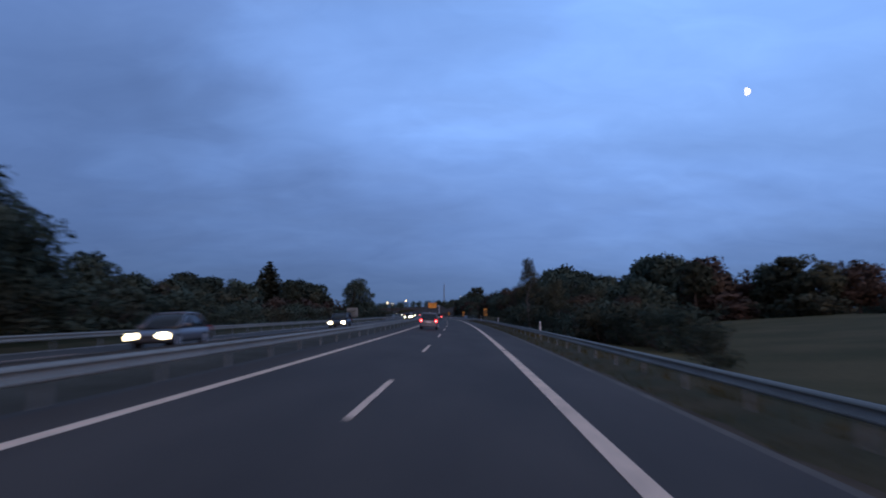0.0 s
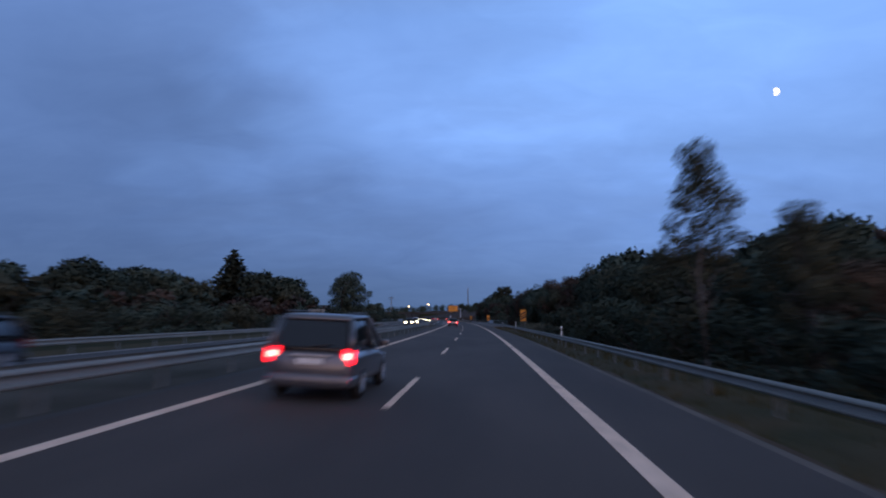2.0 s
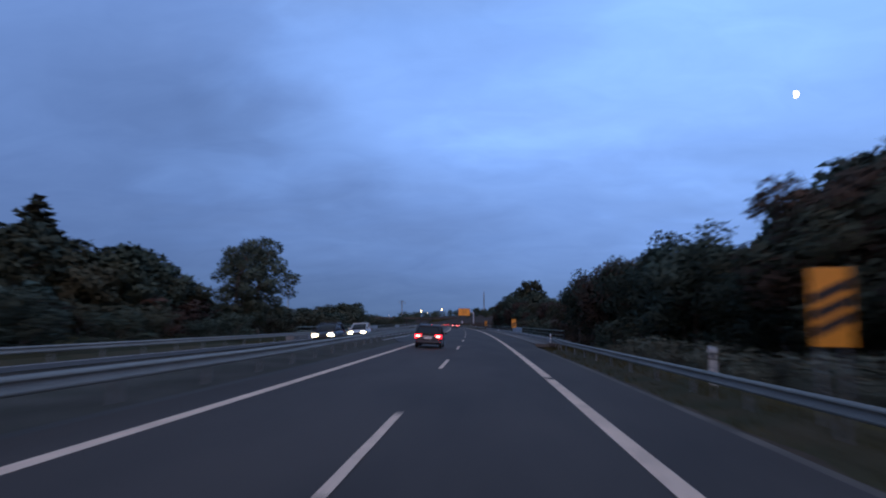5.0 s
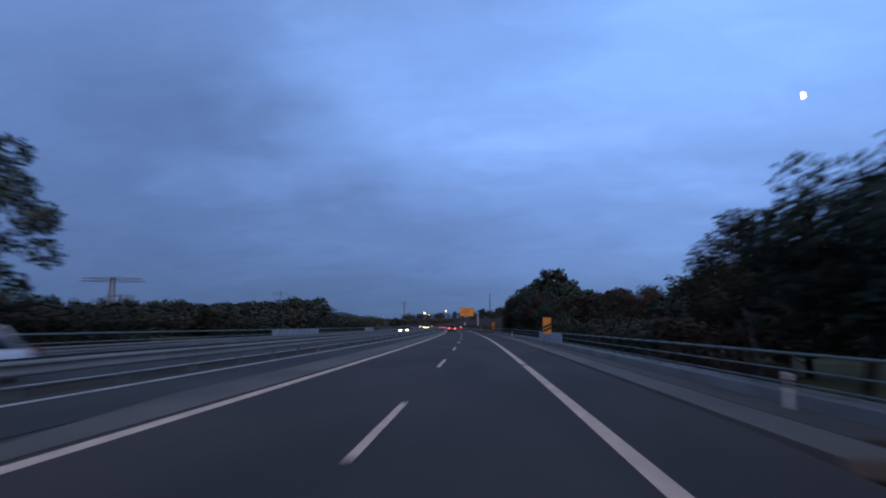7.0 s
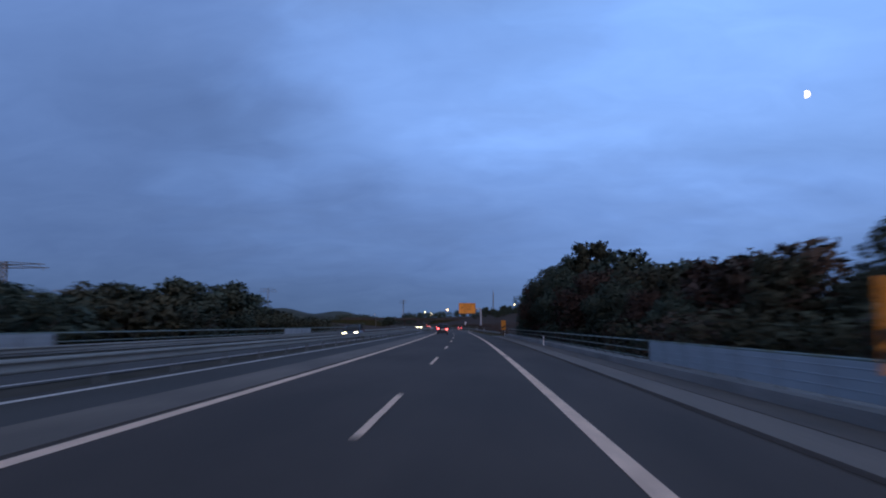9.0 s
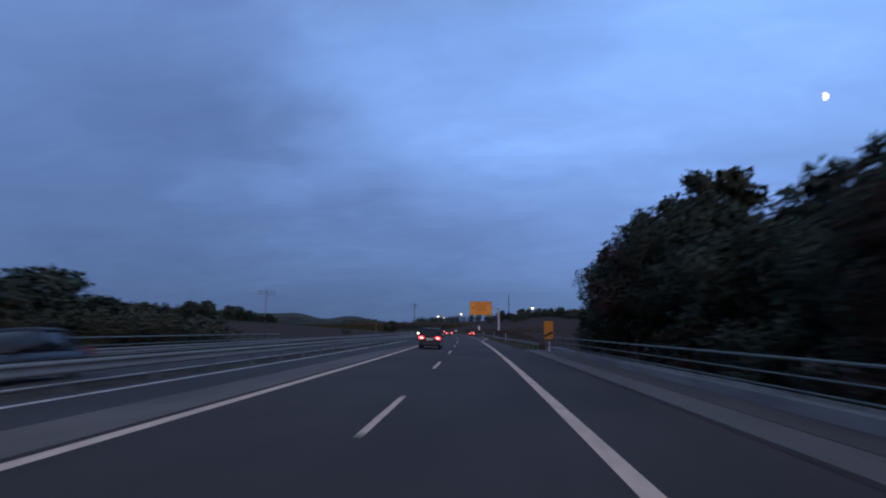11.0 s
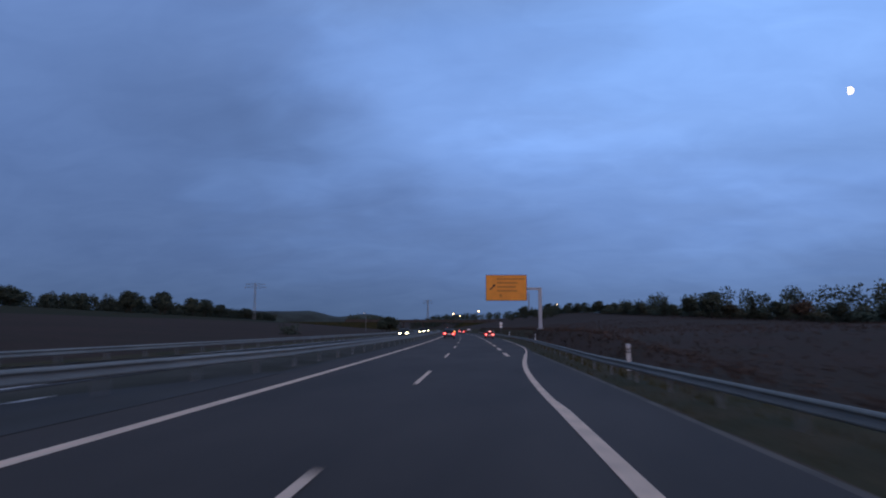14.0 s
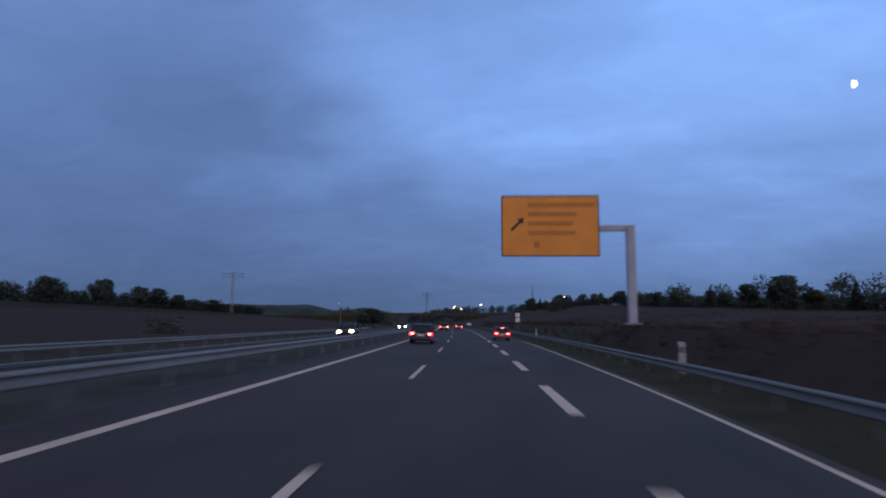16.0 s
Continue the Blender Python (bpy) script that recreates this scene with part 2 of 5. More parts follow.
NEEDLE = material("needles", (0.062, 0.076, 0.054), 0.95, vary=0.3, scale=1.0, fine=9, bump=0, per_object=0.2, spec=0.08)
PANEL_DULL = material("dull_grey_panel", (0.22, 0.25, 0.26), 0.6, vary=0.14, scale=0.8, fine=12, bump=0.1, per_object=0.1)
YELLOW = material("yellow_sign_sheet", (0.80, 0.305, 0.024), 0.45, vary=0.06, scale=0.9, fine=14, bump=0.03)
BLACK = material("black_paint", (0.012, 0.012, 0.013), 0.5, vary=0.2, scale=3, fine=20, bump=0.03)
WHITE = material("white_plastic", (0.78, 0.78, 0.76), 0.5, vary=0.08, scale=3, fine=20, bump=0.03)
MAST_GREY = material("grey_mast_coating", (0.36, 0.40, 0.45), 0.6, 0.1, vary=0.12, scale=1.2, fine=18, bump=0.05)
GREY_BACK = material("grey_sign_back", (0.25, 0.275, 0.265), 0.6, 0.2, vary=0.12, scale=1.2, fine=14, bump=0.05)
TYRE = material("tyre_rubber", (0.018, 0.018, 0.019), 0.85, vary=0.2, scale=6, fine=40)
RIM = material("alloy_rim", (0.50, 0.51, 0.53), 0.35, 0.9, vary=0.08, scale=6, fine=30, bump=0.02)
GLASS = material("dark_car_glass", (0.012, 0.014, 0.017), 0.08, vary=0.1, scale=1, fine=5, bump=0, spec=0.6)
SILVER = material("silver_car_paint", (0.135, 0.135, 0.148), 0.36, 0.55, vary=0.05, scale=2, fine=80, bump=0.01, coat=0.5)
NAVY = material("dark_blue_car_paint", (0.016, 0.017, 0.025), 0.42, 0.15, vary=0.06, scale=2, fine=80, bump=0.01, coat=0.25)
RED_PAINT = material("red_car_paint", (0.22, 0.030, 0.028), 0.3, 0.2, vary=0.06, scale=2, fine=80, bump=0.01, coat=0.6)
WHITE_PAINT = material("white_car_paint", (0.62, 0.63, 0.64), 0.35, 0.0, vary=0.04, scale=2, fine=80, bump=0.01, coat=0.5)
TRIM = material("black_bumper_plastic", (0.025, 0.025, 0.027), 0.6, vary=0.15, scale=5, fine=40)
TAIL = material("lit_red_lens", (0.5, 0.02, 0.015), 0.3, vary=0.05, bump=0, emit=(1.0, 0.010, 0.022), strength=4.5)
TAIL_CORE = material("bright_red_bulb", (0.9, 0.2, 0.1), 0.3, vary=0.05, bump=0, emit=(1.0, 0.26, 0.22), strength=7.5)
# bumper reflector, no lamp: its emission stands in for light thrown back
REFLECTOR_GLOW = material("glowing_red_reflector", (0.45, 0.02, 0.02), 0.3, vary=0.05, bump=0, emit=(1.0, 0.015, 0.03), strength=1.2)
TAIL_OFF = material("unlit_red_lens", (0.16, 0.012, 0.012), 0.25, vary=0.05, bump=0)
HEAD = material("lit_headlamp", (0.9, 0.85, 0.7), 0.2, vary=0.05, bump=0, emit=(1.0, 0.82, 0.48), strength=14.0)
BLINK = material("lit_amber_lens", (0.9, 0.4, 0.05), 0.3, vary=0.05, bump=0, emit=(1.0, 0.50, 0.08), strength=9.0)
LAMP = material("lit_street_lamp", (0.9, 0.8, 0.6), 0.3, vary=0.05, bump=0, emit=(1.0, 0.66, 0.26), strength=12.0)
LETTERS = material("dark_sign_lettering", (0.50, 0.19, 0.018), 0.5, vary=0.1, scale=3, fine=20, bump=0.02)
HILL = material("wooded_hill", (0.028, 0.038, 0.030), 0.95, vary=0.35, scale=0.02, fine=0.3, bump=0.6)


# ---------------------------------------------------------------- mesh helpers
def mesh_of(name, verts, faces, mat, smooth=False):
    me = bpy.data.meshes.new(name)
    me.from_pydata([tuple(v) for v in verts], [], faces)
    me.materials.append(mat)
    if smooth:
        me.polygons.foreach_set("use_smooth", [True] * len(me.polygons))
    me.update()
    return me


def put(name, me, parent=None, m=None, label=""):
    ob = new(name, me)
    if parent is not None:
        ob.parent = parent
    if m is not None:
        ob.matrix_basis = m
    if label:
        tagged(ob, label)
    return ob


def bm_mesh(name, bm, mat, smooth=False):
    me = bpy.data.meshes.new(name)
    bmesh.ops.recalc_face_normals(bm, faces=bm.faces)
    bm.to_mesh(me)
    bm.free()
    me.materials.append(mat)
    if smooth:
        me.polygons.foreach_set("use_smooth", [True] * len(me.polygons))
    return me


def box_bm(size, at=(0, 0, 0), bevel=0.0, bm=None, turn=None, seg=2):
    own = bmesh.new()
    bmesh.ops.create_cube(own, size=1.0, matrix=Matrix.Diagonal((*size, 1)))
    if bevel:
        bmesh.ops.bevel(own, geom=own.edges[:], offset=bevel, segments=seg, affect="EDGES", profile=0.6)
    own.transform(Matrix.Translation(at) @ (turn or Matrix()))
    if bm is None:
        return own
    tmp = bpy.data.meshes.new("joined")
    own.to_mesh(tmp)
    own.free()
    bm.from_mesh(tmp)
    bpy.data.meshes.remove(tmp)
    return bm


def part(name, bm, mat, parent, label="", m=None, smooth=False):
    return put(name, bm_mesh(name, bm, mat, smooth), parent, m, label)


def empty(name, m, label, category, group="", kind=""):
    ob = new(name)
    ob.matrix_basis = m
    return tagged(ob, label, category, group, kind)


def tube_bm(a, b, r0, r1=None, seg=8, bm=None):
    """A tapered rod from a to b."""
    bm = bm or bmesh.new()
    a, b = Vector(a), Vector(b)
    r1 = r0 if r1 is None else r1
    q = (b - a).to_track_quat("Z", "Y")
    rings = []
    for p, r in ((a, r0), (b, r1)):
        rings.append([bm.verts.new(p + q @ Vector((r * math.cos(2 * math.pi * i / seg), r * math.sin(2 * math.pi * i / seg), 0))) for i in range(seg)])
    for i in range(seg):
        bm.faces.new((rings[0][i], rings[0][(i + 1) % seg], rings[1][(i + 1) % seg], rings[1][i]))
    bm.faces.new(rings[0][::-1])
    bm.faces.new(rings[1])
    return bm


def strip(name, s0, s1, left, right, z, mat, thick=0.0, step=4.0, label="", category="", kind="structure", parent=None):
    """A band that follows the road; left and right are offsets or functions of s. With thickness it has sides."""
    n = max(1, int(math.ceil((s1 - s0) / step)))
    fl = left if callable(left) else (lambda s: left)
    fr = right if callable(right) else (lambda s: right)
    fz = z if callable(z) else (lambda s, u: z)
    verts, faces = [], []
    for i in range(n + 1):
        s = s0 + (s1 - s0) * i / n
        l, r = fl(s), fr(s)
        verts += [place(s, l, fz(s, l)), place(s, r, fz(s, r))]
        if thick:
            verts += [place(s, l, fz(s, l) - thick), place(s, r, fz(s, r) - thick)]
    k = 4 if thick else 2
    for i in range(n):
        a, b = i * k, (i + 1) * k
        faces.append((a, a + 1, b + 1, b))
        if thick:
            faces += [(a, b, b + 2, a + 2), (a + 1, a + 3, b + 3, b + 1)]
    if thick:
        e = n * k
        faces += [(0, 2, 3, 1), (e, e + 1, e + 3, e + 2)]
    ob = put(name, mesh_of(name, verts, faces, mat), parent)
    if label:
        tagged(ob, label, category, "", kind)
    return ob


def between(s, table):
    return float(np.interp(s, [a for a, _ in table], [b for _, b in table]))


# ---------------------------------------------------------------- ground and road
EDGE = [(180, 6.15), (196, 7.05), (352, 7.05), (364, 6.5), (421, 6.5), (432, 7.15), (444, 7.7), (460, 7.9), (493, 8.5), (1700, 8.5)]
EXIT = [(393, 3.82), (398, 3.95), (405, 4.5), (417, 5.6), (431, 6.8), (440, 7.25), (460, 7.5), (493, 8.1), (1700, 8.1)]
RAIL_R = [(180, 7.85), (196, 9.05), (352, 9.05), (379, 8.3), (402, 7.7), (433, 8.6), (445, 9.0), (465, 9.4), (560, 9.7)]
RAIL_L = [(20, -4.75), (60, -5.1), (150, -5.3), (195, -7.3), (362, -7.3), (392, -5.3), (700, -5.3)]
S0, S1 = -70.0, 1500.0


def exit_line(s):
    """The solid line that swings out to the exit lane, without corners."""
    return sum(between(s + d, EXIT) for d in (-9, -6, -3, 0, 3, 6, 9)) / 7



def ground_z(s, u):
    a = abs(u + 4.9)
    z = -0.16
    if a > 11.2:      # a low berm behind the rails, then a shallow ditch
        z += between(a, [(11.2, 0.0), (12.6, 0.22), (15.0, 0.28), (18, -0.2), (24, -0.5), (60, -0.5)])
    if a < 16.5:      # the land drops away under the bridge
        z -= 0.6 * min(1.0, max(0.0, (s - 186) / 8)) * min(1.0, max(0.0, (362 - s) / 8))
    open_land = 0.5 + 0.5 * math.tanh((s - 340) / 40)
    rise = 0.024 + 0.020 * (open_land if u < 0 else max(open_land, 0.5 + 0.5 * math.tanh((215 - s) / 20)))
    if u > 0 and s > 300:      # the brown field climbs to its hedge
        k = min(1.0, max(0.0, (s - 340) / 60))
        top = 6.8 + 10.0 * min(1.0, max(0.0, (s - 520) / 300))
        z += 1.9 * min(1.0, max(0.0, (u - 9.5) / 1.6)) * min(1.0, max(0.0, (s - 385) / 45))
        z += k * min(1.0, max(0.0, (u - 12) / 78)) * (top - 1.9) + (1 - k) * min(5.5, rise * max(0.0, u - 22))
    elif u > 0:                # the meadow climbs too
        k = min(1.0, max(0.0, (150 - s) / 45))
        z += k * min(1.0, max(0.0, (u - 14) / 48)) * 4.8 + (1 - k) * min(5.5, rise * max(0.0, u - 22))
    else:
        z += min(5.5, rise * max(0.0, abs(u) - 22))
    z += 0.25 * noise.noise(Vector((s * 0.02, u * 0.03, 0))) * min(1.0, max(0.0, (a - 13) / 20))
    return z


def land(s, u, h=0.0):
    """A point on the open land beside the road, h above the soil."""
    return place(s, SPREAD * u, SPREAD * (ground_z(s, u) + h))


def build_ground():
    ss = [-420, -300, -200, -140] + list(range(-100, 640, 10)) + [660, 700, 760, 840, 940, 1080, 1260, 1500, 1900, 2400, 3000, 3600]
    right = [6.2, 7.2, 8.4, 9.6, 11, 13, 15.5, 18, 22, 27, 34, 44, 58, 76, 100, 130, 170, 220, 300, 420, 600, 900, 1400, 2200]
    us = sorted([-u - 10.4 for u in right] + [-14, -9, -6.6, -4, 0, 4] + right)
    verts = [land(s, u) for s in ss for u in us]
    w = len(us)
    faces, slots = [], []
    for i in range(len(ss) - 1):
        for j in range(w - 1):
            a = i * w + j
            faces.append((a, a + 1, a + w + 1, a + w))
            s, u = (ss[i] + ss[i + 1]) / 2, (us[j] + us[j + 1]) / 2
            d = abs(u + 5.2) - 5.2
            near = u < between(s, RAIL_R) + 0.9 if u > 0 else d < 7.5
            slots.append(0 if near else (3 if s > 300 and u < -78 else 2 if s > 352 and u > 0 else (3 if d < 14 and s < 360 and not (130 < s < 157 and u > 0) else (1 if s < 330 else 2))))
    me = mesh_of("ground", verts, faces, GRASS, True)
    me.materials.append(MEADOW)
    me.materials.append(STUBBLE)
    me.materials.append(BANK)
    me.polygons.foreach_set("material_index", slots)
    tagged(put("ground", me), "dark grassy verges with dry meadow and brown fields", "ground", kind="structure")


build_ground()


def opposite_z(s, u):
    return -0.02


strip("road", S0, S1, -4.65, lambda s: between(s, EDGE), 0.0, ASPHALT, 0.2, 4.0, "dark grey asphalt carriageway, dry and worn", "road")
strip("opposite_road", S0, S1, -17.0, -8.3, opposite_z, ASPHALT_OLD, 0.2, 5.0, "grey asphalt of the opposite carriageway", "road")
strip("median_ground", S0, S1, -8.3, -4.95, -0.04, SOIL, 0.2, 6.0, "narrow median strip of soil and dry grass", "median")
strip("median_gutter", S0, S1, -4.95, -4.65, -0.012, ASPHALT_OLD, 0.2, 5.0, "pale concrete gutter along the median", "gutter")
strip("bridge_median", 182, 390, lambda s: -7.1 + 2.0 * max(0, (194 - s) / 12, (s - 380) / 10), -4.66, lambda s, u: 0.015 + 0.004 * (u + 4.66) * (s < 190 or s > 383), ASPHALT_OLD, 0.2, 4.0,
      "grey worn paving between the carriageways", "median")
strip("dusty_strip", 184, 356, lambda s: -5.0 + 1.2 * max(0, (196 - s) / 12, (s - 330) / 26), -3.72, 0.022, CONCRETE, 0.1, 4.0,
      "pale dusty strip of worn surface beside the fast lane", "road")
strip("road_gutter", S0, 186, 6.15, lambda s: 6.40 + 0.08 * noise.noise(Vector((s * 0.35, 0, 7))), -0.015, GUTTER, 0.2, 5.0, "narrow pale gutter beside the hard shoulder", "gutter")
strip("verge_soil", S0, 188, 6.3, lambda s: 6.72 + 0.34 * noise.noise(Vector((s * 0.45, 0, 3))) + 0.2 * noise.noise(Vector((s * 1.3, 2, 3))), lambda s, u: -0.03 - 0.1 * (u - 6.3), VERGE_SOIL, 0.2, 0.8,
      "ragged strip of bare brown soil along the gutter", "soil")
strip("verge_soil", 362, 426, 6.6, lambda s: 6.95 + 0.3 * noise.noise(Vector((s * 0.45, 0, 3))), lambda s, u: -0.03 - 0.1 * (u - 6.6), VERGE_SOIL, 0.2, 0.8,
      "ragged strip of bare brown soil along the gutter", "soil")
strip("road_gutter", 366, 424, 6.5, 6.75, -0.015, GUTTER, 0.2, 5.0, "narrow pale gutter beside the hard shoulder", "gutter")
strip("bridge_kerb", 192, 352, 7.02, 8.3, 0.085, KERB, 0.3, 4.0, "pale concrete bridge kerb with worn edge", "kerb")
strip("bridge_ledge", 194, 355, 9.6, 10.75, 0.42, LEDGE, 0.7, 4.0, "raised concrete ledge under the bridge railing", "ledge")
strip("far_bridge_ledge", 198, 357, -19.2, -18.2, 0.32, LEDGE, 0.7, 4.0, "raised concrete ledge under the far bridge railing", "ledge")
strip("bridge_walkway", 194, 354, 8.3, 9.6, 0.10, WALKWAY, 0.3, 4.0, "narrow dusty walkway behind the bridge kerb", "walkway")

# ---------------------------------------------------------------- painted lines
marks = empty("road_markings", Matrix(), "white painted lane lines, worn in places", "road marking", kind="structure")
strip("left_edge_line", S0, S1, -3.605, -3.355, 0.004, PAINT, 0, 5.0, parent=marks)
breaks = [S0, 33.2, 93.8, 152.8, 213.4, 273.8, 334.0]
for i, s in enumerate(breaks):
    e = breaks[i + 1] - 0.7 if i + 1 < len(breaks) else 418.0
    strip("right_edge_line", s, e, lambda q: exit_line(q) - (0.10 if q < 385 else 0.12), lambda q: exit_line(q) + (0.22 if q < 385 else 0.12), 0.004, PAINT, 0, 2.0, parent=marks)
strip("exit_edge_line", 418, 900, lambda q: exit_line(q) - 0.06, lambda q: exit_line(q) + 0.09, 0.004, PAINT, 0, 2.0, parent=marks)
for s, e in ((184, 339.9), (341.0, 343.4), (344.7, 347.6), (348.4, 374.5)):
    strip("crossing_line", s, e, lambda q: -6.72 - 0.13 * max(0, (q - 356) / 18), lambda q: -6.56 - 0.13 * max(0, (q - 356) / 18), 0.022, PAINT_DULL, 0, 4.0, parent=marks)
strip("inner_edge_line", S0, S1, -8.95, -8.75, lambda s, u: opposite_z(s, u) + 0.006, PAINT_DULL, 0, 6.0, parent=marks)
strip("outer_edge_line", S0, S1, -16.5, -16.28, lambda s, u: opposite_z(s, u) + 0.006, PAINT_DULL, 0, 6.0, parent=marks)


def flat_piece(name, width, length, mat):
    n, verts, faces = 6, [], []
    for i in range(n + 1):
        y = length * i / n
        k = 0.004 * math.sin(i * 2.3)
        verts += [(-width / 2 + k, y, 0), (width / 2 + k, y, 0)]
        if i:
            faces.append((2 * i - 2, 2 * i - 1, 2 * i + 1, 2 * i))
    return mesh_of(name, verts, faces, mat)


dash = flat_piece("lane_dash", 0.15, 6.0, PAINT)
s = 10.35 - 36
while s < 900:
    put("lane_dash", dash, marks, road(s, 0.0, 0.005, 0, 2.44))
    put("lane_dash", dash, marks, road(s + 7, -12.6, opposite_z(s, -12.6) + 0.007, 0, -2.77))
    s += 18.0
short = flat_piece("crossing_dash", 0.15, 1.0, PAINT_DULL)
for s in (376.1, 378.2, 380.3):
    put("crossing_dash", short, marks, road(s, -6.78, 0.024, 0, 2.44))
block = flat_piece("exit_dash", 0.32, 6.0, PAINT)
s = 412.2
while s < 640:
    put("exit_dash", block, marks, road(s, 4.0, 0.005, 0, 2.44))
    s += 12.0


# ---------------------------------------------------------------- steel guard rails
def w_beam(length, flip):
    """A rolled steel beam with two ridges, and the lip of the next one lapping over it."""
    prof = [(0.00, 0.155), (0.035, 0.150), (0.075, 0.115), (0.080, 0.085), (0.010, 0.035), (0.000, 0.0), (0.010, -0.035),
            (0.080, -0.085), (0.075, -0.115), (0.035, -0.150), (0.0, -0.155)]
    verts, faces = [], []
    n = len(prof)
    for y in (0.0, length):
        for x, z in prof:
            verts.append((-x * flip, y, z))
        for x, z in prof:
            verts.append((-(x - 0.006) * flip, y, z))
    for i in range(n - 1):
        faces.append((i, i + 1, 2 * n + i + 1, 2 * n + i))
        faces.append((n + i + 1, n + i, 3 * n + i, 3 * n + i + 1))
    for i in (0, n - 1):
        faces.append((i, n + i, 3 * n + i, 2 * n + i))
    return mesh_of("rail_beam", verts, faces, ZINC)


def post_mesh(h):
    bm = box_bm((0.06, 0.11, h), (0, 0, h / 2 - 0.15), 0.006, seg=1)
    return bm_mesh("rail_post", bm, ZINC_DARK)


beam_right, beam_left, post_low = w_beam(4.03, 1), w_beam(4.03, -1), post_mesh(0.86)
spacer = bm_mesh("rail_spacer", box_bm((0.10, 0.08, 0.20), (0, 0, 0), 0.006, seg=1), ZINC_DARK)


def guard_rail(label, s0, s1, where, both=False, base=lambda s: 0.0, flip=1):
    rail = empty("guard_rail", Matrix(), label, "guard rail", kind="structure")
    s = s0
    while s < s1:
        u, u2 = where(s), where(s + 4)
        z = base(s) + 0.60
        a = math.degrees(math.atan2(u - u2, 4.0))
        put("rail_beam", beam_right if flip > 0 else beam_left, rail, road(s, u, z, a))
        put("rail_post", post_low, rail, road(s + 2, (u + u2) / 2 + 0.12 * flip, base(s)))
        if both:
            put("rail_beam", beam_left if flip > 0 else beam_right, rail, road(s, u + 0.42 * flip, z, a))
            put("rail_spacer", spacer, rail, road(s + 2, (u + u2) / 2 + 0.22 * flip, z))
        s += 4.0
    return rail


for s0, s1 in ((-44, 192), (356, 620)):
    guard_rail("galvanised steel guard rail beside the hard shoulder", s0, s1, lambda s: between(s, RAIL_R))
guard_rail("double galvanised steel guard rail along the median", -44, 700, lambda s: between(s, RAIL_L), True, lambda s: -0.04, -1)
guard_rail("galvanised steel guard rail beyond the opposite carriageway", -44, 560, lambda s: -17.8, False, lambda s: -0.05, -1)

# ---------------------------------------------------------------- bridge railing with pale panels
rail_post = bm_mesh("railing_post", box_bm((0.045, 0.055, 1.0), (0, 0, 0.46), 0.006, seg=1), MESH_DARK)


def round_bar(r, length, mat, name):
    bm = tube_bm((0, 0, 0), (0, length, 0), r, seg=8)
    return bm_mesh(name, bm, mat, True)


top_bar = round_bar(0.045, 2.52, TEAL, "handrail")
thin_bar = round_bar(0.030, 2.52, TEAL, "rail_bar")


def panel_mesh():
    bm = box_bm((0.05, 2.46, 0.86), (0, 1.25, 0.47), 0.01, seg=1)
    for z in (0.26, 0.50, 0.74):
        box_bm((0.075, 2.44, 0.03), (0, 1.25, z), 0.006, bm, seg=1)
    return bm_mesh("panel", bm, PANEL)


panel = panel_mesh()
dull_panel = panel.copy()
dull_panel.materials[0] = PANEL_DULL

def bridge_railing(u, zb, s0, s1, pale, label):
    rl = empty("bridge_railing", Matrix(), label, "railing", kind="structure")
    s = s0
    while s < s1:
        put("railing_post", rail_post, rl, road(s, u, zb))
        put("handrail", top_bar, rl, road(s, u, zb + 0.93))
        if any(a <= s < b for a, b in pale):
            put("panel", panel if u > 0 else dull_panel, rl, road(s, u - 0.03 * (1 if u > 0 else -1), zb))
        else:
            for z in (0.49, 0.12):
                put("rail_bar", thin_bar, rl, road(s, u, zb + z))
        s += 2.5


bridge_railing(10.2, 0.46, 195, 352, [(245, 263.5)], "green steel bridge railing with a stretch of pale blue panels")
bridge_railing(-18.7, 0.32, 200, 355, [(244, 263), (305, 316)], "green steel bridge railing with pale panels across the road")


# ---------------------------------------------------------------- signs
def countdown_beacon(s, stripes):
    b = empty("countdown_beacon", road(s, 8.7, 0.28 if stripes == 3 else -0.07), "yellow exit countdown board with %s black slanting %s on posts" % (
        ("one", "two", "three")[stripes - 1], "bar" if stripes == 1 else "bars"), "road sign", "exit countdown boards")
    part("board", box_bm((0.80, 0.035, 1.62), (0, 0, 2.15), 0.012), YELLOW, b)
    for x in (-0.25, 0.25):
        part("post", tube_bm((x, 0.06, -0.6), (x, 0.06, 2.8), 0.035), ZINC_DARK, b)
    for i in range(stripes):
        bm = bmesh.new()
        z = 1.50 + 0.34 * i
        vs = [bm.verts.new((x, y, zz)) for y in (-0.024, -0.019) for x, zz in ((-0.375, z), (0.375, z + 0.36), (0.375, z + 0.58), (-0.375, z + 0.22))]
        bm.faces.new(vs[3::-1])
        bm.faces.new(vs[4:])
        for k in range(4):
            bm.faces.new((vs[k], vs[(k + 1) % 4], vs[4 + (k + 1) % 4], vs[4 + k]))
        part("stripe", bm, BLACK, b)


for s, k in ((143.5, 3), (244.95, 2), (345.95, 1)):
    countdown_beacon(s, k)


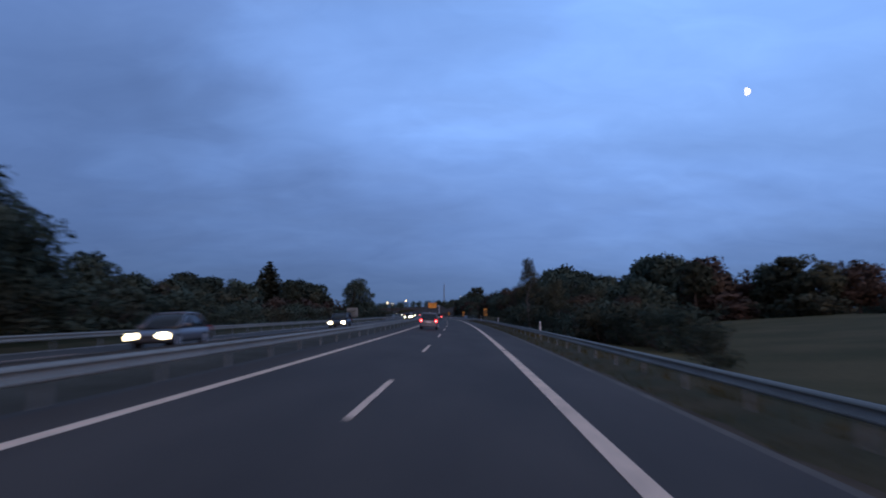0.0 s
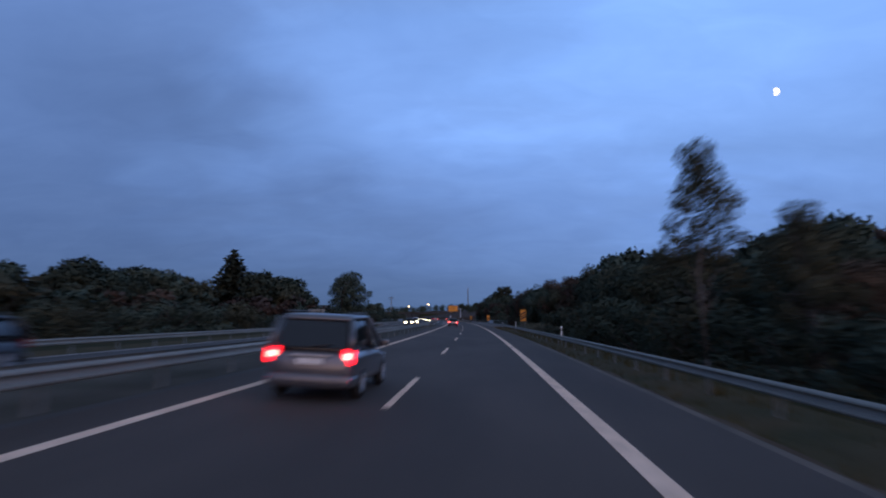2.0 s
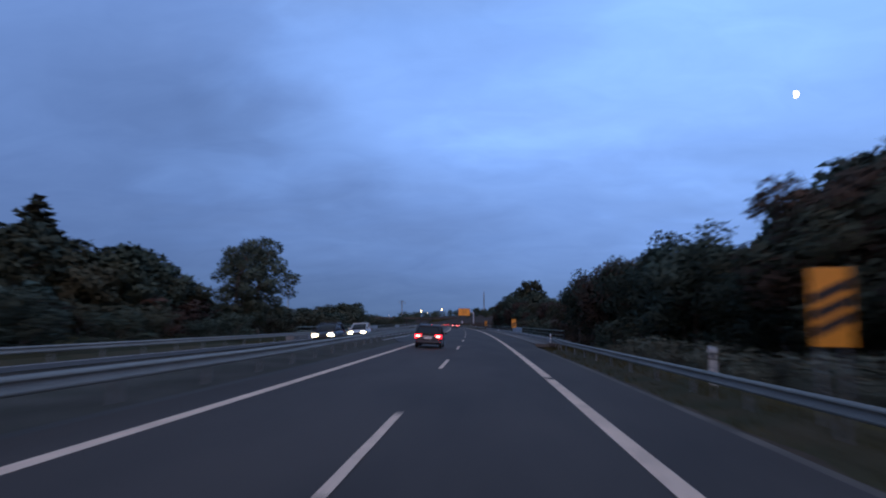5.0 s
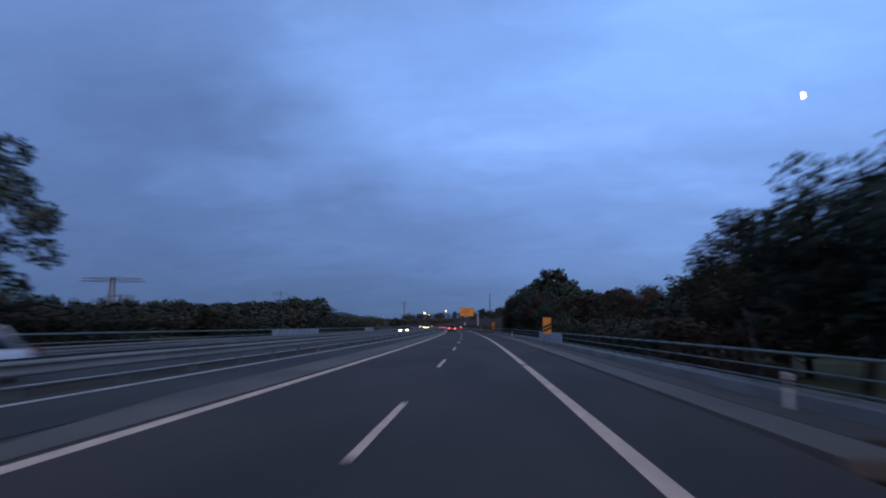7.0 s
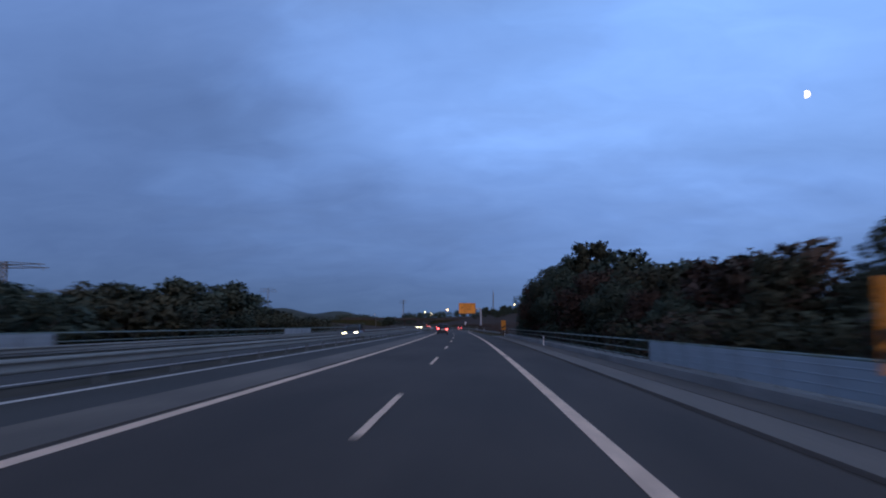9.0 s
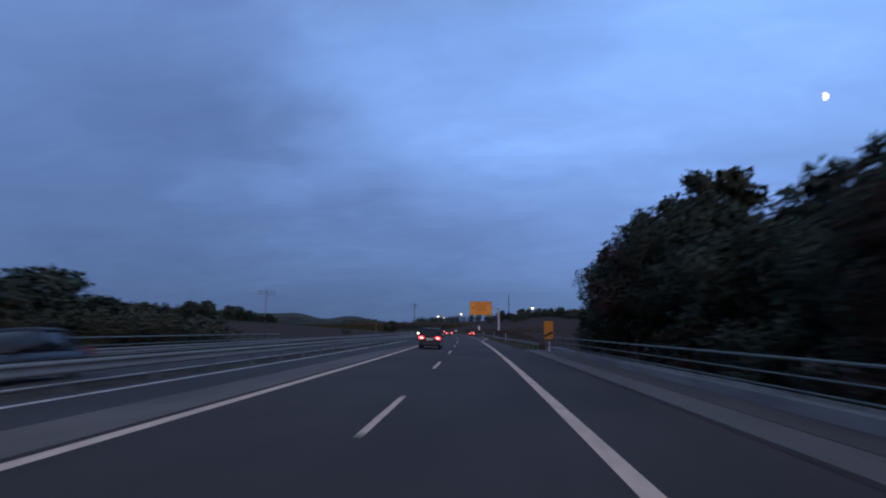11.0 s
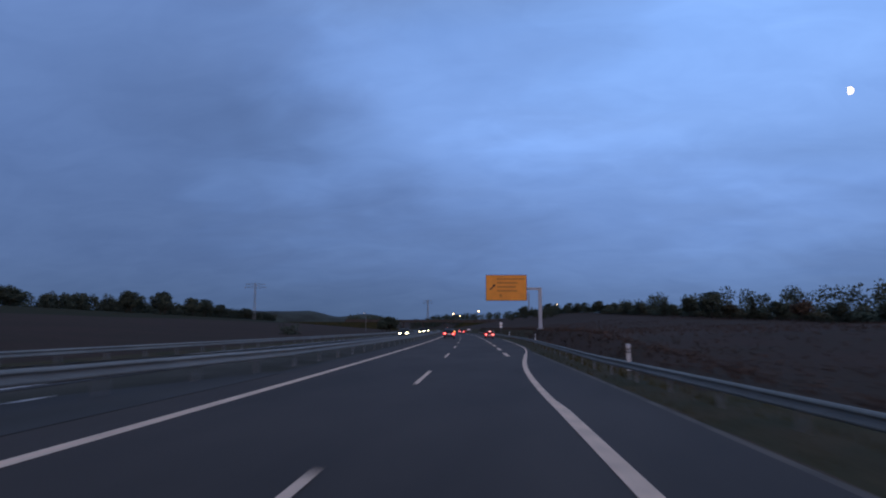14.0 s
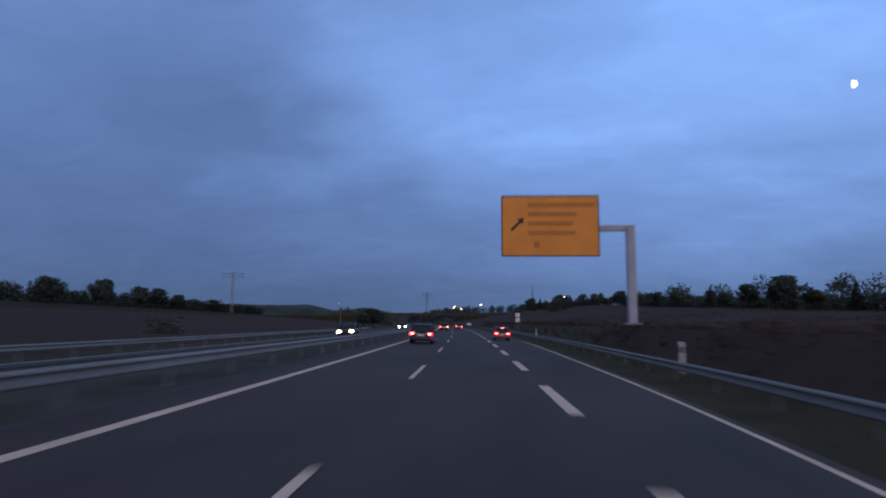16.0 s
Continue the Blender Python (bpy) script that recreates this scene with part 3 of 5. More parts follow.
def exit_sign(s):
    g = empty("overhead_sign", road(s, 11.7, 0.0), "large yellow exit sign hung from a grey cantilever mast", "road sign")
    part("mast", box_bm((0.50, 0.46, 6.1), (0, 0, 5.10), 0.05), MAST_GREY, g)
    part("base_plate", box_bm((0.95, 0.95, 0.14), (0, 0, 2.12), 0.02), ZINC_DARK, g)
    part("arm", box_bm((7.5, 0.32, 0.36), (-3.55, 0, 7.96), 0.03), MAST_GREY, g)
    board = part("board", box_bm((5.99, 0.06, 3.79), (-4.915, -0.28, 8.08), 0.02), YELLOW, g)
    for x, z, w, h in ((-4.915, 9.94, 5.90, 0.07), (-4.915, 6.22, 5.90, 0.07), (-7.87, 8.08, 0.07, 3.66), (-1.96, 8.08, 0.07, 3.66)):
        part("border", box_bm((w, 0.014, h), (x, -0.317, z)), BLACK, board)
    for z, w in ((9.38, 4.05), (8.80, 3.0), (8.22, 2.75), (7.64, 2.9)):
        part("lettering_bar", box_bm((w, 0.012, 0.27), (-6.28 + w / 2, -0.316, z), 0.004, seg=1), LETTERS, board)
    part("lettering_bar", box_bm((0.34, 0.012, 0.40), (-5.75, -0.316, 6.92), 0.004, seg=1), LETTERS, board)
    bm = box_bm((0.92, 0.012, 0.17), (-6.98, -0.316, 8.12), 0.0, turn=Matrix.Rotation(-radians(45), 4, "Y"))
    tip = [bm.verts.new((-6.98 + a, y, 8.12 + c)) for y in (-0.322, -0.310) for a, c in ((0.46, 0.46), (0.40, 0.04), (0.04, 0.40))]
    bm.faces.new(tip[:3])
    bm.faces.new(tip[3:])
    for k in range(3):
        bm.faces.new((tip[k], tip[(k + 1) % 3], tip[3 + (k + 1) % 3], tip[3 + k]))
    part("arrow", bm, BLACK, board)
    for x in (-7.0, -4.9, -2.8):
        part("hanger", box_bm((0.10, 0.22, 2.8), (x, -0.14, 8.1), 0.01), ZINC_DARK, g)


exit_sign(461.7)


def delineator(s, u, foot=0.0):
    """foot: how high the hollow post begins, where a steel stake carries it behind a guard rail."""
    d = empty("delineator_post", road(s, u, -0.1), "white plastic roadside marker post with a black band", "marker post", "marker posts along the road")
    body = bmesh.new()
    prof = [(-0.06, -0.045), (0.06, -0.045), (0.035, 0.05), (-0.035, 0.05)]
    rings = []
    for z, lift in ((foot, 0), (foot + 0.95, 0), (foot + 1.02, 0.06)):
        rings.append([body.verts.new((x, y, z + lift * (y + 0.045) / 0.095)) for x, y in prof])
    for a, b in zip(rings, rings[1:]):
        for k in range(4):
            body.faces.new((a[k], a[(k + 1) % 4], b[(k + 1) % 4], b[k]))
    body.faces.new(rings[-1])
    part("post", body, WHITE, d)
    part("band", box_bm((0.126, 0.104, 0.20), (0, 0.0, foot + 0.80), 0.004, seg=1), BLACK, d)
    part("reflector", box_bm((0.05, 0.01, 0.15), (0, -0.056, foot + 0.80), 0.003, seg=1), WHITE, d)
    if foot:
        part("stake", box_bm((0.04, 0.03, foot + 0.1), (0, 0, foot / 2 - 0.05), 0.004, seg=1), ZINC_DARK, d, "thin galvanised steel stake")
    return d


for s in (51, 100.5, 148.4, 395.2, 445.4, 495, 545):
    delineator(s, between(s, RAIL_R) + 0.16, 0.46)
for s in (198.3, 298, 349.8):
    delineator(s, between(s, RAIL_R) + 0.16)


def sign_from_behind(s, u):
    g = empty("road_sign_back", road(s, u * SPREAD, -0.3), "grey back of a road sign on two posts", "road sign")
    part("board", box_bm((2.5, 0.05, 2.1), (0, 0, 2.1), 0.015), GREY_BACK, g)
    for z in (1.45, 2.75):
        part("brace", box_bm((2.4, 0.05, 0.07), (0, -0.05, z), 0.005, seg=1), ZINC_DARK, g)
    for x in (-0.85, 0.85):
        part("post", tube_bm((x, -0.10, -0.3), (x, -0.10, 3.1), 0.055), ZINC_DARK, g)


sign_from_behind(146.2, -20.2)


def plate_signs(s, u, zs, w=0.62, colour=None):
    g = empty("roadside_plate", road(s, u * SPREAD, -0.1), "small white plates on a thin grey post", "road sign")
    part("post", tube_bm((0, 0.05, -0.1), (0, 0.05, zs[-1] + 0.35), 0.035), ZINC_DARK, g)
    for z in zs:
        part("plate", box_bm((w, 0.03, 0.55), (0, 0, z), 0.01), WHITE, g)


plate_signs(515, 8.73, (2.6, 3.3))
plate_signs(620, 5.6, (1.6,), 1.4)


# ---------------------------------------------------------------- overhead lines, lamps, overpass
def pylon(s, u, h, span, foot=0.085):
    p = land(s, u, -0.3)
    h, span = h * SPREAD, span * SPREAD
    g = empty("power_pylon", pose(p.x, p.y, p.z, 0, 0, heading(s) + 8), "grey lattice power pylon standing in the fields", "pylon", "power pylons")
    w0, w1 = h * foot, h * foot * 0.6
    bm = bmesh.new()
    levels = [h * (1 - (1 - i / 9) ** 1.25) for i in range(10)]
    width = lambda z: w0 + (w1 - w0) * (z / h) ** 0.75
    for sx, sy in ((1, 1), (1, -1), (-1, -1), (-1, 1)):
        for a, b in zip(levels, levels[1:]):
            tube_bm((sx * width(a), sy * width(a), a), (sx * width(b), sy * width(b), b), 0.17, seg=4, bm=bm)
    for a, b in zip(levels, levels[1:]):
        for k in range(4):
            c, d = ((1, 1), (1, -1), (-1, -1), (-1, 1))[k], ((1, -1), (-1, -1), (-1, 1), (1, 1))[k]
            tube_bm((c[0] * width(a), c[1] * width(a), a), (d[0] * width(b), d[1] * width(b), b), 0.09, seg=4, bm=bm)
    part("mast", bm, ZINC_DARK, g)
    for z, half in ((h * 0.88, span / 2), (h * 0.96, span * 0.45)):
        bm = bmesh.new()
        for y in (-width(z), width(z)):
            tube_bm((-half, 0, z), (0, y, z - h * 0.02), 0.09, seg=4, bm=bm)
            tube_bm((half, 0, z), (0, y, z - h * 0.02), 0.09, seg=4, bm=bm)
        tube_bm((-half, 0, z), (0, 0, z + h * 0.03), 0.09, seg=4, bm=bm)
        tube_bm((half, 0, z), (0, 0, z + h * 0.045), 0.09, seg=4, bm=bm)
        for k in range(-4, 5):
            if k:
                x = half * k / 4.6
                tube_bm((x, 0, z), (x, 0, z + h * 0.045 * (1 - abs(x) / half)), 0.05, seg=4, bm=bm)
        arm = part("crossarm", bm, ZINC_DARK, g)
        for k in (-4, -2, 2, 4):
            x = half * k / 4.6
            part("insulator", tube_bm((x, 0, z), (x, 0, z - h * 0.06), 0.07, seg=5), ZINC_DARK, arm)


pylon(402, -110.6, 11.2, 21)
pylon(588, -185, 10.5, 18)
pylon(920, -136.4, 29, 17, 0.03)
pylon(1285, 44.5, 34, 14, 0.03)


def street_lamp(s, u, top, reach, lit=True, globe=0.42):
    """Its head hangs at the height top, whatever the land does below it."""
    p = land(s, u, -0.2)
    h = top - p.z
    g = empty("street_lamp", pose(p.x, p.y, p.z, 0, 0, heading(s)), "tall grey street lamp, lit warm yellow" if lit else "slim grey street lamp, not lit", "street lamp", "street lamps by the exit")
    part("pole", tube_bm((0, 0, 0), (0, 0, h), 0.11, 0.06), ZINC_DARK, g)
    part("arm", tube_bm((0, 0, h - 0.05), (reach, 0, h + 0.2), 0.05, 0.04), ZINC_DARK, g)
    head = part("lamp_head", box_bm((0.9, 0.42, 0.18), (reach, 0, h + 0.18), 0.06), ZINC_DARK, g)
    bm = bmesh.new()
    bmesh.ops.create_uvsphere(bm, u_segments=12, v_segments=8, radius=globe)
    bm.transform(Matrix.Translation((reach, -0.12, h + 0.06)) @ Matrix.Diagonal((1.0, 0.7, 0.75, 1)))
    part("lamp_glass", bm, LAMP if lit else WHITE, head, "glowing lamp glass, enlarged for its glare" if lit else "")


# the lit globes are far oversized, so the lamps' glare is built into their shape
street_lamp(1400, 108.0, 25.7, -1.2, globe=1.2)
street_lamp(1400, 116.5, 22.4, 1.2, globe=1.0)
street_lamp(1400, 148.5, 30.2, -1.2, globe=1.2)
street_lamp(1148, 178.6, 32.2, -1.2, globe=1.1)
street_lamp(640, -34, 8.0, -0.8, False)


def radio_mast(x, y, h):
    """A tall lattice mast far off, three legs and their bracing."""
    g = empty("radio_mast", pose(x, y, -12), "tall thin dark radio mast rising above the trees", "mast")
    bm = bmesh.new()
    feet = [(math.cos(a), math.sin(a)) for a in (0.3, 2.394, 4.489)]
    n = 16
    for i in range(n):
        z0, z1 = h * i / n, h * (i + 1) / n
        r0, r1 = 2.4 - 1.2 * i / n, 2.4 - 1.2 * (i + 1) / n
        for k in range(3):
            (ax, ay), (bx, by) = feet[k], feet[(k + 1) % 3]
            tube_bm((ax * r0, ay * r0, z0), (ax * r1, ay * r1, z1), 0.55, seg=4, bm=bm)
            tube_bm((ax * r0, ay * r0, z0), (bx * r1, by * r1, z1), 0.35, seg=4, bm=bm)
    part("lattice", bm, ZINC_DARK, g)
    part("platform", box_bm((5.0, 5.0, 0.8), (0, 0, h * 0.78), 0.1), ZINC_DARK, g)
    part("aerial", tube_bm((0, 0, h), (0, 0, h * 1.07), 0.5, 0.3), ZINC_DARK, g)


radio_mast(-84, 2160, 112)


def overpass(s):
    g = empty("overpass_bridge", road(s, 0), "dark concrete overpass crossing the motorway far ahead", "bridge", kind="structure")
    part("deck", box_bm((130, 9, 1.3), (-5, 0, 7.3), 0.08), ASPHALT_OLD, g)
    for y in (-4.4, 4.4):
        part("parapet", box_bm((130, 0.25, 0.9), (-5, y, 8.3), 0.05), ASPHALT_OLD, g)
    for x in (-22, -6.2, 12):
        part("pier", box_bm((0.9, 6.0, 7.2), (x, 0, 3.2), 0.1), ASPHALT_OLD, g)
    for x, d in ((-66, -1), (56, 1)):
        bm = bmesh.new()
        v = [bm.verts.new(q) for q in ((x - d * 42, -14, -1), (x - d * 42, 14, -1), (x - d * 30, 5, 6.6), (x - d * 30, -5, 6.6),
                                       (x + d * 90, -14, -1), (x + d * 90, 14, -1), (x + d * 90, 5, 6.6), (x + d * 90, -5, 6.6))]
        for f in ((0, 1, 2, 3), (4, 7, 6, 5), (0, 3, 7, 4), (1, 5, 6, 2), (3, 2, 6, 7)):
            bm.faces.new([v[k] for k in f])
        part("embankment", bm, BANK, g)


overpass(900)


def hill(name, start, end, depth, h, label):
    """A long wooded rise on the skyline, from one point of the map to another."""
    n, m, verts, faces = 70, 8, [], []
    a0, b0 = Vector(start), Vector(end)
    side = Vector((-(b0 - a0).y, (b0 - a0).x)).normalized()
    for i in range(n + 1):
        a = i / n
        for j in range(m + 1):
            b = j / m
            z = h * math.sin(math.pi * a) ** 0.8 * math.sin(math.pi * b) ** 0.9
            z *= 0.8 + 0.25 * noise.noise(Vector((i * 0.21, j * 0.5, h)))
            z += 2.5 * noise.noise(Vector((i * 1.9, j * 2.3, h))) * math.sin(math.pi * a)
            p = a0.lerp(b0, a) + side * (b - 0.5) * depth
            verts.append((p.x, p.y, z - 2.0))
    for i in range(n):
        for j in range(m):
            k = i * (m + 1) + j
            faces.append((k, k + 1, k + m + 2, k + m + 1))
    tagged(put(name, mesh_of(name, verts, faces, HILL, True)), label, "hill", kind="structure")


hill("wooded_hill", (-1010, 1830), (-2300, 900), 500, 92, "long dark wooded hill on the skyline")
hill("distant_ridge", (900, 2600), (-200, 3300), 400, 48, "faint blue distant ridge")
hill("distant_ridge", (-330, 2950), (-1900, 1900), 300, 82, "faint low distant ridge")


# ---------------------------------------------------------------- trees and bushes
rng = np.random.default_rng(11)


def leaves(centres, radii, count, size, flat=0.8, mat=LEAF, name="crown"):
    """Many small folded leaf clumps scattered through the given round clusters, denser towards their skins."""
    centres, radii = np.array(centres, float), np.array(radii, float)
    w = radii ** 2
    which = rng.choice(len(centres), count, p=w / w.sum())
    d = rng.normal(size=(count, 3))
    d /= np.linalg.norm(d, axis=1)[:, None]
    r = radii[which] * rng.uniform(0.25, 1.08, count) ** 0.6
    mid = centres[which] + d * r[:, None] * np.array([1, 1, flat])
    a = rng.normal(size=(count, 3))
    a /= np.linalg.norm(a, axis=1)[:, None]
    b = np.cross(a, rng.normal(size=(count, 3)))
    b /= np.linalg.norm(b, axis=1)[:, None]
    ln = size * rng.uniform(0.6, 1.4, count)[:, None]
    wd = ln * rng.uniform(0.45, 0.8, count)[:, None]
    out = mid - centres.mean(0)
    out = d + 0.8 * out / np.linalg.norm(out, axis=1)[:, None] + rng.normal(0, 0.22, (count, 3))
    out /= np.linalg.norm(out, axis=1)[:, None]
    b *= np.where((np.cross(b, a) * out).sum(1) < 0, -1, 1)[:, None]      # every leaf turns its upper side outwards
    tri = np.stack([mid - a * ln / 2 - b * wd / 2, mid - a * ln / 2 + b * wd / 2, mid + a * ln / 2], 1).reshape(-1, 3)
    me = bpy.data.meshes.new(name)
    me.vertices.add(3 * count)
    me.vertices.foreach_set("co", tri.ravel())
    me.loops.add(3 * count)
    me.loops.foreach_set("vertex_index", np.arange(3 * count))
    me.polygons.add(count)
    me.polygons.foreach_set("loop_start", np.arange(0, 3 * count, 3))
    me.materials.append(mat)
    me.update()
    me.validate()
    me.normals_split_custom_set_from_vertices(np.repeat(out, 3, 0).tolist())
    return me


SIDES = 5


def limb(bm, a, b, r0, r1, bends=3):
    a, b = Vector(a), Vector(b)
    last, rl = a, r0
    bends = bends if SIDES > 4 else 1
    for i in range(1, bends + 1):
        k = i / bends
        p = a.lerp(b, k) + Vector(rng.normal(0, 0.06, 3)) * (b - a).length * (1 if i < bends else 0)
        r = r0 + (r1 - r0) * k
        tube_bm(last, p, rl, r, SIDES, bm)
        last, rl = p, r


def tree_pattern(kind, mat, count, size, label, category="tree", bark=BARK, h=9.0):
    """One tree of about h metres; its copies are turned and scaled."""
    g = empty("tree" if category == "tree" else "bush", Matrix(), label, category)
    bm, centres, radii = bmesh.new(), [], []
    if kind == "round":
        top = h * 0.40
        limb(bm, (0, 0, -0.3), (0.1, 0, top), 0.20, 0.14)
        for i in range(38):
            a, el = i * 2.4 + rng.uniform(-0.3, 0.3), math.asin(rng.uniform(-0.75, 0.98))
            q = rng.uniform(0.62, 1.0)
            e = Vector((math.cos(a) * math.cos(el) * h * 0.32 * q, math.sin(a) * math.cos(el) * h * 0.32 * q, h * (0.55 + 0.36 * math.sin(el) * q)))
            if i % 3 == 0:
                limb(bm, (0, 0, min(top, e.z * 0.7)), e, 0.09, 0.02)
            centres.append(e)
            radii.append(h * rng.uniform(0.07, 0.14))
        for i in range(8):
            a = i * 0.8
            centres.append((math.cos(a) * h * 0.12, math.sin(a) * h * 0.12, h * rng.uniform(0.25, 0.75)))
            radii.append(h * 0.14)
    elif kind == "tall":
        limb(bm, (0, 0, -0.3), (0.2, 0.1, h * 0.9), 0.20, 0.05, 5)
        for i in range(34):
            k = i / 33
            z = h * (0.16 + 0.76 * k)
            a, ln = i * 2.4, h * (0.10 + 0.13 * math.sin(math.pi * min(1.0, k * 0.9 + 0.12))) * rng.uniform(0.55, 1.15)
            e = Vector((math.cos(a) * ln, math.sin(a) * ln, z + ln * 0.3))
            if i % 2 == 0:
                limb(bm, (0, 0, z - ln * 0.5), e, 0.06, 0.02, 2)
            centres.append(e)
            radii.append(h * rng.uniform(0.05, 0.10))
        for i in range(6):
            centres.append((0, 0, h * (0.25 + 0.11 * i)))
            radii.append(h * 0.085)
    elif kind == "sparse":
        limb(bm, (0, 0, -0.3), (0.3, 0.1, h * 0.95), 0.09, 0.015, 5)
        limb(bm, (0.1, 0.1, h * 0.3), (h * 0.10, 0.3, h * 0.85), 0.05, 0.012, 4)
        for i in range(24):
            z = h * (0.3 + 0.66 * i / 23)
            a, ln = i * 2.4, h * 0.17 * (1.15 - i / 26) * rng.uniform(0.6, 1.2)
            e = Vector((math.cos(a) * ln, math.sin(a) * ln, z + ln * 0.8))
            limb(bm, (0, 0, z - ln * 0.2), e, 0.025, 0.008, 2)
            centres.append(e)
            radii.append(h * rng.uniform(0.05, 0.095))
    elif kind == "spruce":
        limb(bm, (0, 0, -0.3), (0, 0, h), 0.22, 0.03, 4)
        for i in range(26):
            k = i / 25
            z, ln = h * (0.08 + 0.90 * k), h * 0.25 * (1.03 - k) * rng.uniform(0.7, 1.2)
            for j in range(6):
                a = j * 1.05 + i * 0.7 + rng.uniform(-0.3, 0.3)
                q1, drop = ln * rng.uniform(0.7, 1.15), rng.uniform(0.05, 0.35)
                e = Vector((math.cos(a) * q1, math.sin(a) * q1, z - q1 * drop))
                if j % 2 == 0:
                    limb(bm, (0, 0, z), e, 0.03, 0.01, 1)
                for q in (0.3, 0.65, 1.0):
                    centres.append((e.x * q, e.y * q, z - q1 * drop * q + rng.normal(0, h * 0.012)))
                    radii.append(h * 0.042 * (1.3 - 1.05 * k))
    elif kind == "pine":
        limb(bm, (0, 0, -0.3), (0.3, 0.2, h * 0.88), 0.20, 0.07, 5)
        for i in range(26):
            k = i / 25
            z = h * (0.45 + 0.46 * k)
            a, ln = i * 2.4, h * rng.uniform(0.12, 0.30) * (0.75 + 0.45 * math.sin(math.pi * min(1.0, 0.15 + k)))
            e = Vector((math.cos(a) * ln, math.sin(a) * ln, z + ln * 0.18))
            limb(bm, (0.2, 0.1, z - ln * 0.2), e, 0.06, 0.02, 3)
            for q in (0.55, 0.8, 1.0):
                centres.append(Vector((e.x * q, e.y * q, e.z)) + Vector(rng.normal(0, h * 0.022, 3)))
                radii.append(h * rng.uniform(0.05, 0.085))
        centres.append((0.2, 0.1, h * 0.93))
        radii.append(h * 0.09)
    else:   # bush
        for i in range(7):
            a = i * 0.9
            e = Vector((math.cos(a) * h * 0.45, math.sin(a) * h * 0.45, h * rng.uniform(0.4, 0.8)))
            limb(bm, (0, 0, -0.2), e, 0.05, 0.015, 2)
            for _ in range(4):
                centres.append((e.x * rng.uniform(0.2, 1.2), e.y * rng.uniform(0.2, 1.2), h * rng.uniform(0.12, 0.85)))
                radii.append(h * rng.uniform(0.14, 0.24))
    part("trunk" if category == "tree" else "stem", bm, bark, g, smooth=True)
    flat = 0.65 if kind == "spruce" else (0.6 if kind == "pine" else 0.85)
    put("crown", leaves(centres, radii, count, size, flat, mat), g)
    return g


LABELS = {
    "oak": "dark green broadleaf tree at dusk", "oak2": "olive broadleaf tree turning to autumn", "rust": "rust-brown autumn broadleaf tree",
    "ash": "tall dark green tree with an open crown", "ash2": "tall olive tree with an open crown",
    "birch": "slender sparse birch with thin foliage", "spruce": "dark pointed spruce above its neighbours",
    "pine": "dark pine with a bare trunk and flat crown", "bush": "dense dark green bush beside the road",
    "bush2": "reddish brown autumn bush beside the road", "bush3": "olive green bush beside the road", "scrub": "pale grey-green scrub behind the guard rail"}
FORM = {"oak": ("round", LEAF), "oak2": ("round", LEAF_OLIVE), "rust": ("round", LEAF_RUST), "ash": ("tall", LEAF), "ash2": ("tall", LEAF_OLIVE),
        "birch": ("sparse", LEAF_OLIVE), "spruce": ("spruce", NEEDLE), "pine": ("pine", NEEDLE), "bush": ("bush", LEAF), "bush2": ("bush", LEAF_RUST),
        "bush3": ("bush", LEAF_OLIVE), "scrub": ("low_bush", LEAF_PALE)}
FULL = {"round": (8400, 0.235), "tall": (7200, 0.22), "sparse": (8000, 0.14), "spruce": (8000, 0.23), "pine": (9000, 0.21), "bush": (2300, 0.165), "low_bush": (1000, 0.2)}
PAT = {}
PAT["oak_fine"] = tree_pattern("round", LEAF, 17000, 0.165, LABELS["oak"])
for key, (form, leafage) in FORM.items():
    n, size = FULL[form]
    for far, share, grow in (("", 1, 1.0), ("_far", 2.6, 1.9), ("_faint", 4.0, 2.0)):
        if far and key == "birch":
            continue
        SIDES = 5 if not far else 3
        PAT[key + far] = tree_pattern(form, leafage, int(n / share), size * grow, LABELS[key], "bush" if "bush" in form else "tree",
                                      BIRCH if form == "sparse" else BARK, 3.0 if "bush" in form else 9.0)
USED = set()
SKYLINE = []


def plant(kind, s, u, h, wide=1.0, group="trees along the motorway"):
    full = 3.0 if kind.startswith(("bush", "scrub")) else 9.0
    if kind != "birch" and "_fa" not in kind:
        if s > 430 or u > 80 or u < -70:
            kind += "_faint"
        elif s > 380 or u > 19.6 or u < -30:
            kind += "_far"
    k = h / full
    p = land(s, u, -0.1)
    h *= SPREAD
    k *= SPREAD
    m = pose(p.x, p.y, p.z, rng.uniform(-3, 3), rng.uniform(-3, 3), rng.uniform(0, 360)) @ Matrix.Diagonal((k * wide, k * wide, k, 1))
    if kind.endswith("_faint"):
        SKYLINE.append((kind, Matrix.Translation((0, 0, -0.16 * h)) @ m))
        return
    if kind in USED:
        ob = copy_thing(PAT[kind], m)
    else:
        USED.add(kind)
        ob = PAT[kind]
        ob.matrix_basis = m
    ob["group"] = "bushes beside the road" if kind.startswith(("bush", "scrub")) else group


def along(kinds, s0, s1, u0, u1, heights, step, wide=1.0, spread=0.26):
    """A row whose height follows a table of (s, metres)."""
    s = s0
    while s < s1:
        h = between(s, heights) * (1 + rng.uniform(-spread, spread * 0.6))
        plant(kinds[rng.integers(len(kinds))], s + rng.uniform(-0.4, 0.4) * step, rng.uniform(u0, u1), h, wide * rng.uniform(0.85, 1.2))
        s += step


